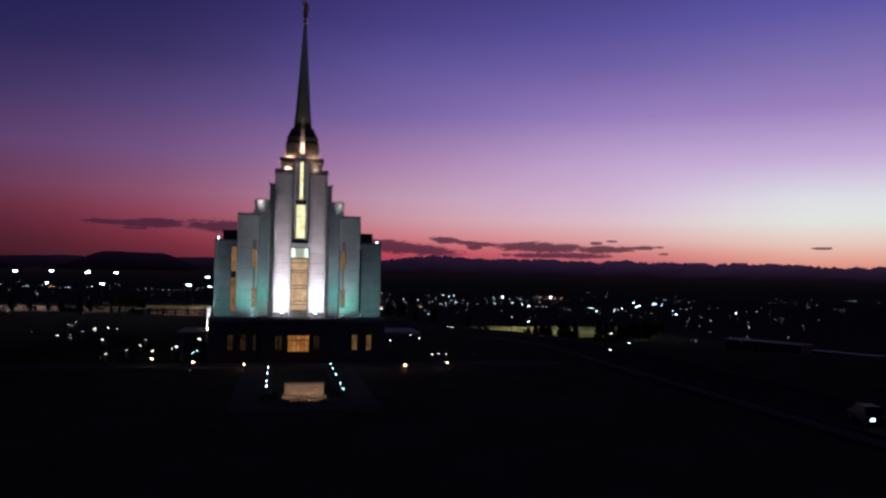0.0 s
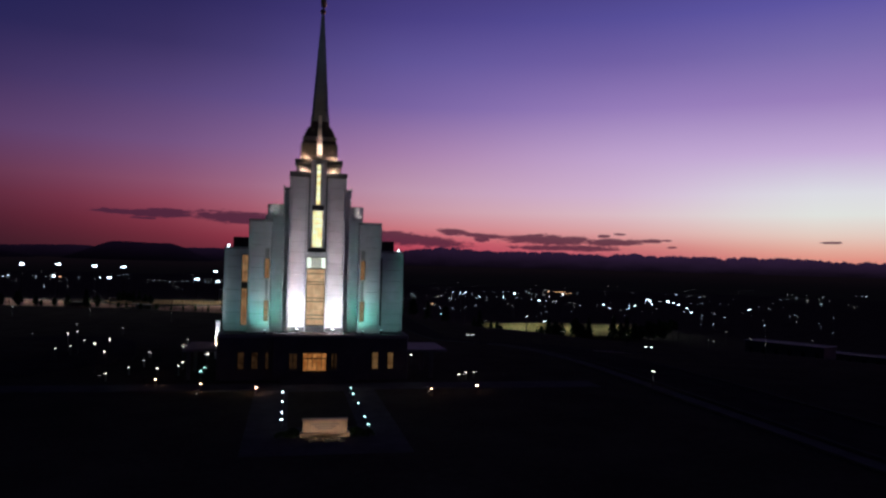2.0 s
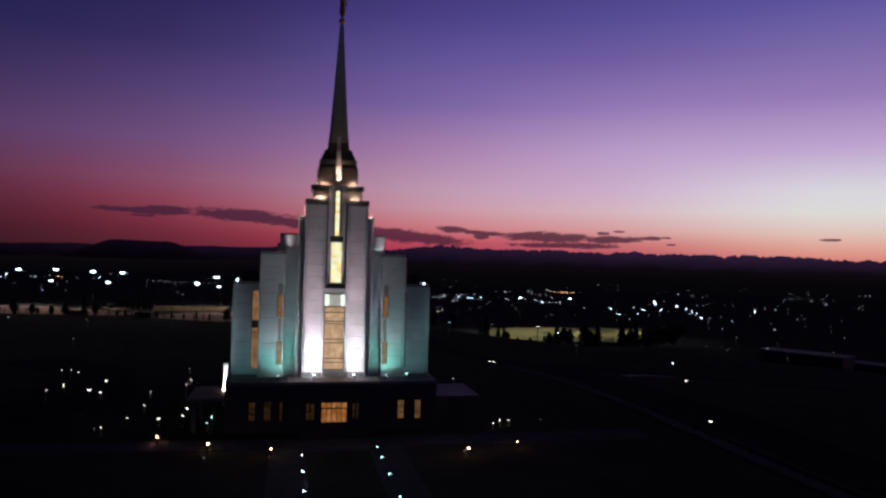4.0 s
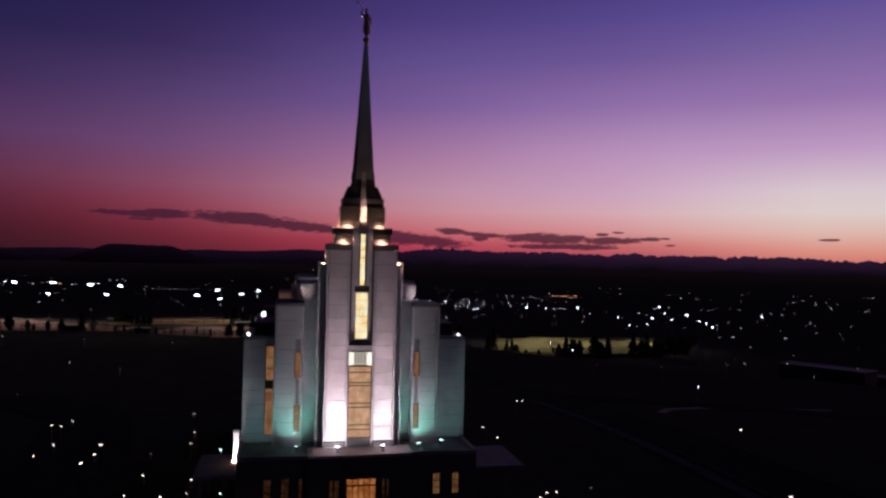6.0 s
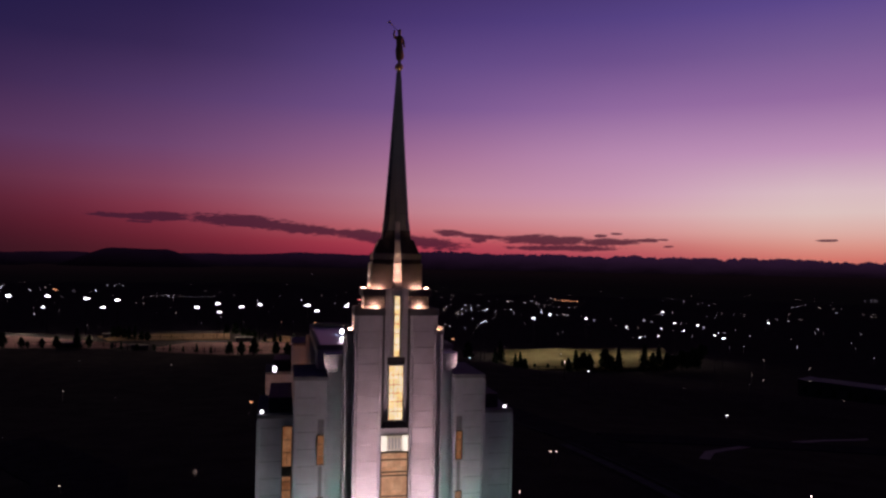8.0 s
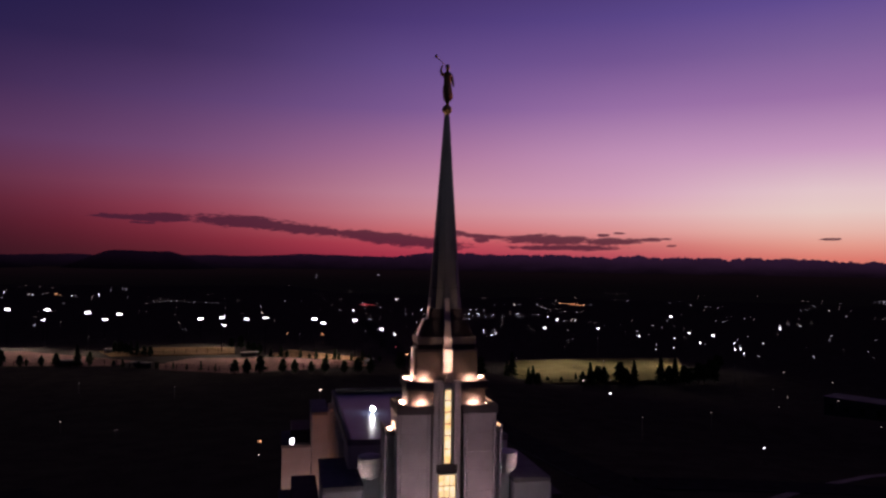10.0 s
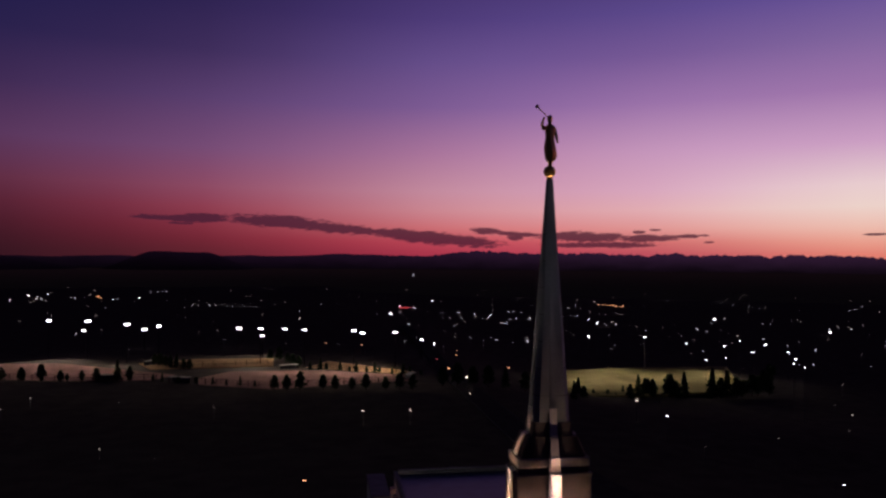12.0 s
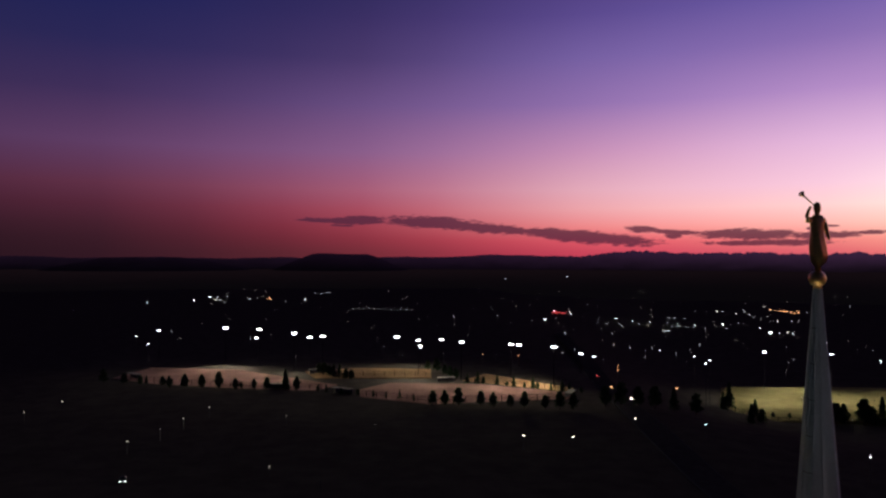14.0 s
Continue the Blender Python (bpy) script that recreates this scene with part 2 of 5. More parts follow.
STONE = plain("pale quartz stone", (0.62, 0.6, 0.62), 0.65, 0, 0.10, 0.7, 0.12, 0.15)
# stone darkened so the unlit storey stays black and trays bounce little
STONE_LOW = plain("grey stone darkened as unlit", (0.13, 0.125, 0.13), 0.7, 0, 0.15, 0.8, 0.15, 0.1)
CAP = plain("cap stone", (0.3, 0.28, 0.29), 0.8, 0, 0.15, 1.2, 0.12, 0.0)
JOINT = plain("joint", (0.16, 0.15, 0.15), 0.9, 0, 0.2, 4, 0.2)
DECK = plain("deck membrane", (0.18, 0.18, 0.19), 0.7, 0, 0.2, 1.0, 0.2, 0.15)
TERRACE = plain("terrace paving", (0.42, 0.36, 0.37), 0.5, 0, 0.15, 1.5, 0.15)
ROOF = plain("blue metal roof", (0.04, 0.06, 0.1), 0.34, 0.0, 0.3, 0.8, 0.06, 0.12)
SPIRE = plain("spire cladding", (0.25, 0.275, 0.30), 0.6, 0.0, 0.12, 0.6, 0.1, 0.2)
# pale stone darkened so the steps read as unlit above their uplights
CROWN = plain("crown stone darkened against spill", (0.15, 0.135, 0.145), 0.7, 0, 0.12, 0.8, 0.12, 0.1)
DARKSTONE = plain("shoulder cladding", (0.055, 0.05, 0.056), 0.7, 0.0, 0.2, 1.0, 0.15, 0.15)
BRONZE = plain("dark bronze frame", (0.07, 0.055, 0.045), 0.45, 0.6, 0.2, 6, 0.05)
GOLD = plain("gilded metal", (0.75, 0.5, 0.17), 0.33, 1.0, 0.2, 9, 0.25)
POLE = plain("painted steel pole", (0.025, 0.025, 0.028), 0.6, 0.0, 0.2, 6, 0.05)
def land(g, b):
    """Mown lawn near the building, dry open fields and lots farther out."""
    p = world_pos(g)
    ln = g.node("ShaderNodeVectorMath", op="LENGTH")
    g.put(ln.inputs[0], p)
    n1, n2, n3 = g.noise(p, 0.012, 4), g.noise(p, 0.15, 4), g.noise(p, 2.0, 3)
    d = g.math("ADD", g.math("DIVIDE", ln.outputs["Value"], 400.0), g.math("MULTIPLY", g.math("SUBTRACT", n1, 0.5), 0.5))
    c = g.ramp(d, [(0.35, (0.066, 0.06, 0.047, 1)), (0.75, (0.07, 0.058, 0.05, 1))])
    f = g.math("ADD", g.math("MULTIPLY", n2, 0.6), g.math("MULTIPLY", n3, 0.4))
    g.put(b.inputs["Base Color"], g.mix(1.0, c, g.ramp(f, [(0.3, (0.75, 0.75, 0.75, 1)), (0.7, (1.2, 1.2, 1.2, 1))]), "MULTIPLY"))
    b.inputs["Roughness"].default_value = 0.95
    b.inputs["Specular IOR Level"].default_value = 0.0
    bump(g, b, n3, 0.4, 0.02)


# pole steel darkened to near black so it doesn't catch the field light
DARKPOLE = plain("mast darkened against lamp spill", (0.006, 0.006, 0.007), 0.8, 0.0, 0.2, 6, 0.0, 0.0)
GRASS = material("dark lawn and dry fields", land)
PAVE = plain("concrete paving", (0.10, 0.095, 0.10), 0.9, 0, 0.2, 0.5, 0.2, 0.0)
PALEPAVE = plain("pale concrete", (0.3, 0.27, 0.25), 0.9, 0, 0.25, 0.4, 0.2, 0.0)
ASPHALT = plain("asphalt", (0.05, 0.045, 0.045), 0.9, 0, 0.25, 0.4, 0.3, 0.0)
KERB = plain("kerb concrete", (0.08, 0.077, 0.08), 0.9, 0, 0.15, 1.0, 0.2, 0.0)
CLAY = plain("raked infield clay", (0.33, 0.2, 0.11), 0.9, 0, 0.3, 0.06, 0.2, 0.0)
SAND = plain("outfield dirt", (0.26, 0.15, 0.13), 0.9, 0, 0.34, 0.07, 0.2, 0.0)
TURF = plain("sports turf", (0.215, 0.175, 0.082), 0.9, 0, 0.32, 0.06, 0.3, 0.0)
LEAF = plain("dark foliage", (0.035, 0.055, 0.024), 0.8, 0, 0.4, 0.6, 0.2, 0.1)
BARK = plain("bark", (0.07, 0.05, 0.035), 0.9, 0, 0.3, 3, 0.4)
FLOWER = plain("pale flower bed", (0.16, 0.12, 0.1), 0.8, 0, 0.45, 9, 0.4)
SIGN = plain("cream limestone", (0.55, 0.42, 0.34), 0.6, 0, 0.12, 2.0, 0.15)
# dusk haze painted on the ridges as emission, stronger with height
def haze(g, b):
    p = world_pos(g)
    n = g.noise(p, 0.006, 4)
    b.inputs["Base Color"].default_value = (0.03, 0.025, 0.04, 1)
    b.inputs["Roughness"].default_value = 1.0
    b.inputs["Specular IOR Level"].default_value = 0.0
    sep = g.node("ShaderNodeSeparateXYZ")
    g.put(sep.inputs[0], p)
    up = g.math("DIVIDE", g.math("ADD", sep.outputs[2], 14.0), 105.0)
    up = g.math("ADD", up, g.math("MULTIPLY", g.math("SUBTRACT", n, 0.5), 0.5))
    # the painted haze glows more towards the sunset's bearing
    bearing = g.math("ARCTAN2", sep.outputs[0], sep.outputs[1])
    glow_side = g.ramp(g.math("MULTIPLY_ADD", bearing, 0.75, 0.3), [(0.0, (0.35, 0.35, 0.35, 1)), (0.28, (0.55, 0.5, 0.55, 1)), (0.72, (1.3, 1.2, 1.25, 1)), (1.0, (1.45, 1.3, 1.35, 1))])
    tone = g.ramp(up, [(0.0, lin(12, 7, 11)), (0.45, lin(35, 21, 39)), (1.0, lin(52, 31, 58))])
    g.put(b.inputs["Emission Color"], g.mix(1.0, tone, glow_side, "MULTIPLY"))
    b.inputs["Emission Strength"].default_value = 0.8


# same painted haze glow, weaker for the nearer butte and knoll
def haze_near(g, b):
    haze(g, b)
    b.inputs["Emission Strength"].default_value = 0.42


# haze over the plain painted as emission that grows with distance
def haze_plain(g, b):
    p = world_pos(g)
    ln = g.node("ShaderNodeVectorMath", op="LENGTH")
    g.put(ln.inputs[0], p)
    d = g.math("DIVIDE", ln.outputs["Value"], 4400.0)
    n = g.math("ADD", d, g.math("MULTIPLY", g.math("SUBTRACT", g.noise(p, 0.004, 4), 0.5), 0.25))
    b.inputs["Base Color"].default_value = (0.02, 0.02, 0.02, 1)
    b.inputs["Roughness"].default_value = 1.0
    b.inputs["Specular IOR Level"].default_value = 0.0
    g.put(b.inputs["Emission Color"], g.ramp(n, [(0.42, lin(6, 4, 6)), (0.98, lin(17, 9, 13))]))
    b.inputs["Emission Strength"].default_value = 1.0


FARPLAIN = material("far plain with painted dusk haze", haze_plain)
HILL = material("distant ridge with painted dusk haze", haze)
BUTTE = material("butte with painted dusk haze", haze_near)
BUILDING = plain("town wall", (0.08, 0.075, 0.08), 0.8, 0, 0.3, 0.3, 0.1)
TOWNROOF = plain("grey metal roof", (0.11, 0.112, 0.14), 0.8, 0.0, 0.2, 0.3, 0.1, 0.1)
CARPAINT = plain("dark car paint", (0.02, 0.02, 0.025), 0.6, 0.0, 0.1, 4, 0.0, 0.1)
RUBBER = plain("tyre rubber", (0.02, 0.02, 0.02), 0.9, 0, 0.2, 8, 0.2)
AMBER = art_glass("amber art glass", (0.72, 0.35, 0.2), (0.95, 0.53, 0.32), 1.0, 0.5)
HONEY = art_glass("honey art glass", (1.0, 0.62, 0.26), (1.0, 0.84, 0.58), 1.9, 0.4)
ORANGE = art_glass("orange window glass", (0.48, 0.17, 0.07), (0.85, 0.39, 0.19), 0.5, 0.2)
GLOWLOW = art_glass("dim orange window glass", (0.42, 0.16, 0.06), (0.8, 0.36, 0.15), 0.3, 0.2)
PEACH = art_glass("peach window glass", (0.55, 0.28, 0.17), (0.8, 0.45, 0.3), 0.5, 0.2)
DIM = art_glass("dim window glass", (0.05, 0.018, 0.008), (0.30, 0.12, 0.05), 0.2, 0.2, 2.0)
DOORGLASS = art_glass("doorway glass", (0.5, 0.13, 0.03), (0.95, 0.33, 0.1), 0.7, 0.3)
BLANK = plain("unlit dark glass", (0.02, 0.025, 0.03), 0.12, 0, 0.2, 4, 0.0)
PALE = glow("backlit white panel", (1.0, 0.9, 0.74), 1.5)
# cream emission put into the carved relief so that it reads as lit
RELIEF = glow("cream relief with painted glow", (1.0, 0.82, 0.6), 0.4)
LAMPWHITE = glow("white floodlight lens", (0.9, 0.84, 1.0), 16)
LAMPCREAM = glow("cream uplight lens", (1.0, 0.53, 0.36), 140)
LAMPSTAR = glow("roof lamp globe", (0.9, 0.92, 1.0), 220)
LAMPWARM = glow("warm lamp lens", (1.0, 0.72, 0.66), 11)
LAMPTEAL = glow("cool lamp lens", (0.7, 0.95, 1.0), 9)
LAMPORANGE = glow("sodium lens", (1.0, 0.4, 0.2), 4.5)
TOWNWHITE = glow("town lamp lens", (0.92, 0.86, 1.0), 8)
TOWNMIXED = glow_mixed("town lamp lenses", (0.86, 0.8, 1.0), (1.0, 0.76, 0.66), 0.45, 4.5)
LAMPSIGN = glow("sign light lens", (1.0, 0.58, 0.4), 170)
LAMPPATH = glow("path lamp lens", (1.0, 0.44, 0.3), 45)
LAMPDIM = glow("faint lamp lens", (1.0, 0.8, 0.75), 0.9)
LAMPRED = glow("red sign lens", (1.0, 0.08, 0.1), 3)


# ---- mesh helpers ----
def tri_box(bm, x0, x1, y0, y1, z0, z1, bevel=0.0):
    vs = [bm.verts.new((x, y, z)) for z in (z0, z1) for y in (y0, y1) for x in (x0, x1)]
    fs = [bm.faces.new([vs[i] for i in q]) for q in ((0, 2, 3, 1), (4, 5, 7, 6), (0, 1, 5, 4), (2, 6, 7, 3), (0, 4, 6, 2), (1, 3, 7, 5))]
    if bevel:
        es = {e for f in fs for e in f.edges}
        bmesh.ops.bevel(bm, geom=list(es), offset=bevel, segments=1, affect="EDGES")
    return bm


def box(x0, x1, y0, y1, z0, z1, bevel=0.0):
    return tri_box(bmesh.new(), min(x0, x1), max(x0, x1), min(y0, y1), max(y0, y1), z0, z1, bevel)


def frustum(bm, cx, cy, z0, ax, ay, z1, bx, by):
    lo = [bm.verts.new((cx + sx * ax, cy + sy * ay, z0)) for sx, sy in ((-1, -1), (1, -1), (1, 1), (-1, 1))]
    hi = [bm.verts.new((cx + sx * bx, cy + sy * by, z1)) for sx, sy in ((-1, -1), (1, -1), (1, 1), (-1, 1))]
    bm.faces.new(lo[::-1])
    bm.faces.new(hi)
    for i in range(4):
        bm.faces.new((lo[i], lo[(i + 1) % 4], hi[(i + 1) % 4], hi[i]))
    return bm


def lathe(bm, profile, cx=0.0, cy=0.0, n=16):
    rings = [[bm.verts.new((cx + r * math.cos(6.28319 * k / n), cy + r * math.sin(6.28319 * k / n), z)) for k in range(n)] for r, z in profile]
    for a, b in zip(rings, rings[1:]):
        for k in range(n):
            bm.faces.new((a[k], a[(k + 1) % n], b[(k + 1) % n], b[k]))
    bm.faces.new(rings[0][::-1])
    bm.faces.new(rings[-1])
    return bm


def mesh_of(name, bm, mat):
    bmesh.ops.recalc_face_normals(bm, faces=bm.faces[:])
    me = bpy.data.meshes.new(name)
    bm.to_mesh(me)
    bm.free()
    me.materials.append(mat)
    return me


def part(name, bm, mat, parent, label=""):
    ob = new(name, mesh_of(name, bm, mat))
    ob.parent = parent
    if label:
        tagged(ob, label)
    return ob


def thing(name, label, category, group="", kind="", at=(0, 0, 0)):
    ob = new(name)
    ob.location = at
    ob.empty_display_size = 0.3
    return tagged(ob, label, category, group, kind)


def structure(name, bm, mat, label="", category="ground"):
    ob = new(name, mesh_of(name, bm, mat))
    return tagged(ob, label, category, "", "structure")


# ---- ground ----
def smooth(a, b, v):
    t = min(1.0, max(0.0, (v - a) / (b - a)))
    return t * t * (3 - 2 * t)


def ground_z(x, y):
    """The mound falls away behind the building to the plain of the town."""
    u = y + 0.5 * max(0.0, x - 25)
    z = 1.2 - (12 + 5 * smooth(30, 160, x)) * smooth(5, 190, u)
    d = math.hypot(x, y)
    far, east = smooth(60, 200, d), smooth(40, 110, x)
    # the ground drops again to the turf in the east and on towards the town
    z -= east * 12 * smooth(230, 330, d) + (0.022 - 0.01 * east) * max(0.0, min(d, 1600.0) - 400)
    return z + far * 0.8 * noise.noise((x * 0.011, y * 0.011, 3.1))


def build_ground():
    bm = bmesh.new()
    radii = [0, 8, 14, 20, 27, 35, 44, 54, 65, 78, 92, 108, 126, 146, 170, 198, 230, 266, 310, 360, 420, 500, 620, 800, 1050, 1400, 1900, 2600, 3500, 4890]
    n = 96
    rows = []
    for r in radii[1:]:
        rows.append([bm.verts.new((r * math.sin(6.28319 * k / n), r * math.cos(6.28319 * k / n), ground_z(r * math.sin(6.28319 * k / n), r * math.cos(6.28319 * k / n)))) for k in range(n)])
    c = bm.verts.new((0, 0, ground_z(0, 0)))
    for k in range(n):
        bm.faces.new((c, rows[0][(k + 1) % n], rows[0][k]))
    for a, b in zip(rows, rows[1:]):
        for k in range(n):
            bm.faces.new((a[k], a[(k + 1) % n], b[(k + 1) % n], b[k]))
    for f in bm.faces:
        f.smooth = True
    structure("ground", bm, GRASS, "dark evening lawn and open fields falling to the plain", "ground")


build_ground()


def strip(name, pts, width, lift, mat, label, category="road", thick=0.0):
    """A band along a line of points, laid on the ground."""
    bm = bmesh.new()
    line = []
    for (x0, y0), (x1, y1) in zip(pts, pts[1:]):
        m = max(1, int(math.hypot(x1 - x0, y1 - y0) / 8))
        line += [(x0 + (x1 - x0) * i / m, y0 + (y1 - y0) * i / m) for i in range(m)]
    line.append(pts[-1])
    prev = None
    for i, (x, y) in enumerate(line):
        xa, ya = line[max(0, i - 1)]
        xb, yb = line[min(len(line) - 1, i + 1)]
        d = math.hypot(xb - xa, yb - ya)
        nx, ny = (yb - ya) / d * width / 2, -(xb - xa) / d * width / 2
        z = max(ground_z(x, y), ground_z(x + nx, y + ny), ground_z(x - nx, y - ny)) + lift
        cur = [bm.verts.new(p) for p in ((x - nx, y - ny, z), (x + nx, y + ny, z), (x + nx, y + ny, z - 0.5 - thick), (x - nx, y - ny, z - 0.5 - thick))]
        if prev:
            for k in range(4):
                bm.faces.new((prev[k], prev[(k + 1) % 4], cur[(k + 1) % 4], cur[k]))
        prev = cur
    return structure(name, bm, mat, label, category)


strip("road", [(47, -140), (47, 60), (47, 330), (60, 620)], 9, 0.12, ASPHALT, "asphalt road running past the lawns towards the town")
for kx in (42.1, 51.9):
    strip("kerb", [(kx, -140), (kx, 64)], 0.35, 0.28, KERB, "pale concrete kerb along the road", "kerb")
    strip("kerb", [(kx, 76), (kx, 330)], 0.35, 0.28, KERB, "pale concrete kerb along the road", "kerb")
strip("road_side", [(52.5, 70), (160, 70)], 7, 0.1, ASPHALT, "asphalt side street")
strip("kerb", [(54, 73.9), (160, 73.9)], 0.4, 0.26, KERB, "pale concrete kerb of the side street", "kerb")
strip("kerb", [(54, 66.1), (160, 66.1)], 0.4, 0.26, KERB, "pale concrete kerb of the side street", "kerb")
strip("pavement", [(60, 47), (66, 55), (86, 70), (120, 92), (150, 105)], 1.7, 0.1, PALEPAVE, "pale concrete footpath over the dark lawn", "pavement")
strip("pavement", [(40.2, -140), (40.2, 60)], 1.6, 0.2, PAVE, "concrete footpath beside the road", "pavement")
# plaza in front of the entrance
strip("pavement_plaza", [(0, -40), (0, -12)], 13, 0.03, PAVE, "concrete plaza before the entrance", "pavement")
strip("pavement_cross", [(-34, -10.5), (34, -10.5)], 4.2, 0.05, PAVE, "concrete walk along the front", "pavement")
strip("lawn_panel", [(0, -31), (0, -14)], 6.0, 0.08, GRASS, "dark lawn panel in the plaza", "lawn")
strip("road_lot", [(-52, -20), (-30, 14), (-36, 45), (-58, 80)], 12, 0.06, ASPHALT, "asphalt parking lane beside the building")


def ridge_height(a):
    h = 58 + 4 * math.sin(a * 0.7)
    for a0, w, k in RIDGE:
        h += k * math.exp(-((a - a0) / w) ** 2)
    jag = 0.15 + 0.85 * smooth(4, 12, a)
    h += 3.0 * noise.noise((a * 0.55, 0.3, 0)) + jag * (26.0 * (0.3 - abs(noise.noise((a * 0.7, 4.0, 0)))) + 22.0 * (0.25 - abs(noise.noise((a * 2.1, 9.0, 0)))) + 3.0 * noise.noise((a * 5.0, 2.0, 0)))
    return h


RIDGE = [(20, 15, 30), (12.6, 2.2, 20), (16.0, 2.0, 6), (26.6, 1.0, 15), (35, 4.0, 18), (44, 5, 12), (56, 8, 24), (0.5, 3.6, 18), (6.5, 3, 8), (-6, 3, 6)]


def build_ridges():
    bm = bmesh.new()
    prev = None
    for i in range(-700, 701):
        a = i * 0.1
        s, c = math.sin(radians(a)), math.cos(radians(a))
        h = ridge_height(a)
        cur = [bm.verts.new((s * r, c * r, z)) for r, z in ((4300, -16), (4520, -14 + (h + 14) * 0.45 + 4 * noise.noise((a, 1, 1))), (4700, h), (4860, -16))]
        if prev:
            for k in range(3):
                bm.faces.new((prev[k], cur[k], cur[k + 1], prev[k + 1]))
        prev = cur
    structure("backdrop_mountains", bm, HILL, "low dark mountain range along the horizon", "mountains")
    for name, a0, w, h in (("backdrop_butte", -10.9, 3.6, 86), ("backdrop_knoll", -25.0, 5.0, 58)):
        bm = bmesh.new()
        grid = []
        for i in range(41):
            t = -1 + i / 20
            a = a0 + t * w * 1.7
            s, c = math.sin(radians(a)), math.cos(radians(a))
            row = []
            for j in range(13):
                v = -1 + j / 6
                r = 4180 + v * 260
                d = math.hypot(t * 1.05, v)
                top = h * (1 - smooth(0.25, 1.0, d)) ** 0.9 + 5 * noise.noise((a * 0.8, v * 2, 7)) * (1 - smooth(0.5, 1.0, d))
                if name == "backdrop_butte":
                    top = min(top, h * (0.97 + 0.02 * math.sin(a * 1.4)) - 2 * abs(noise.noise((a * 1.3, 2, 2))))
                row.append(bm.verts.new((s * r, c * r, -14 + max(0, top) * (h + 14) / h)))
            grid.append(row)
        for p, q in zip(grid, grid[1:]):
            for j in range(12):
                bm.faces.new((p[j], q[j], q[j + 1], p[j + 1]))
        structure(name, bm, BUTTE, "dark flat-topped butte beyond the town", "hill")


build_ridges()


# added sheet over the ground that carries the painted haze glow
def build_far_plain():
    bm = bmesh.new()
    prev = None
    for i in range(-80, 81):
        a = radians(i)
        cur = [bm.verts.new((math.sin(a) * r, math.cos(a) * r, -10.0 + h)) for r, h in ((1500, -33), (2300, -26), (3200, -14), (4320, 3))]
        if prev:
            for k in range(3):
                bm.faces.new((prev[k], cur[k], cur[k + 1], prev[k + 1]))
        prev = cur
    structure("backdrop_plain", bm, FARPLAIN, "dim far plain below the mountains with painted haze glow", "plain")


build_far_plain()

# ---- the building ----
AX = -2.1  # the spire's axis in y
temple = thing("temple", "floodlit pale stone temple with stepped wings and a central spire", "building")

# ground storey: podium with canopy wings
podium = part("podium", box(-11.3, 11.3, -5.9, 35, -3, 6.35, 0.05), STONE_LOW, temple, "ground storey wall darkened as unlit")
part("deck", box(-11.15, 11.15, -5.75, 34.8, 6.3, 6.42), DECK, temple, "dark flat roof deck of the ground storey")
for sx in (-1, 1):
    part("parapet", box(sx * 4.9, sx * 11.34, -5.98, -5.55, 6.2, 6.62, 0.04), CAP, temple)
    part("parapet", box(sx * 11.0, sx * 11.38, -5.5, 35.0, 6.2, 6.62, 0.04), CAP, temple)
    can = part("canopy", box(sx * 11.42, sx * (15.2 if sx < 0 else 16.4), -5.4, 2.5, 4.5, 4.8, 0.05), DECK, temple, "thin flat canopy over a side entrance")
    for py in (-4.9, 1.9):
        part("post", box(sx * 14.5 - 0.2, sx * 14.5 + 0.2, py - 0.2, py + 0.2, 1.0, 4.5, 0.03), STONE_LOW, can)
part("porch", box(-4.85, 4.85, -6.75, -5.85, -1, 6.5, 0.05), STONE_LOW, temple, "projecting entrance bay darkened as unlit")
part("terrace", box(-4.9, 4.9, -6.85, -3.6, 6.45, 6.74, 0.04), TERRACE, temple, "pinkish terrace slab before the tower")
for i in range(6):
    part("step", box(-3.2 - 0.12 * i, 3.2 + 0.12 * i, -7.1 - 0.34 * (i + 1), -6.7, 1.0, 2.3 - 0.18 * i, 0.02), PAVE, temple)


def lit_window(parent, x0, x1, y, z0, z1, cols, rows, glass, bar=0.05, frame_mat=None, depth=0.14, name="window", label=""):
    """Frame set into the wall and separate panes; faces -y."""
    fm = frame_mat or BRONZE
    bm = bmesh.new()
    for a in (x0 - bar, x1):
        tri_box(bm, a, a + bar, y - depth, y + 0.05, z0 - bar, z1 + bar)
    for a in (z0 - bar, z1):
        tri_box(bm, x0, x1, y - depth, y + 0.05, a, a + bar)
    for c in range(1, cols):
        xc = x0 + (x1 - x0) * c / cols
        tri_box(bm, xc - bar * 0.3, xc + bar * 0.3, y - depth * 0.6, y + 0.05, z0, z1)
    for z in rows:
        tri_box(bm, x0, x1, y - depth * 0.8, y + 0.05, z - bar * 0.5, z + bar * 0.5)
    w = part(name, bm, fm, parent, label)
    zs = [z0] + sorted(rows) + [z1]
    for za, zb in zip(zs, zs[1:]):
        for c in range(cols):
            xa, xb = x0 + (x1 - x0) * c / cols, x0 + (x1 - x0) * (c + 1) / cols
            part("pane", box(xa + 0.01, xb - 0.01, y - 0.03, y + 0.03, za + 0.01, zb - 0.01), glass, w)
    return w


# ground-storey openings
lit_window(temple, -1.3, 1.35, -6.8, 2.45, 4.5, 5, [3.9], DOORGLASS, 0.12, name="entrance_door", label="glazed bronze entrance doors lit amber from within")
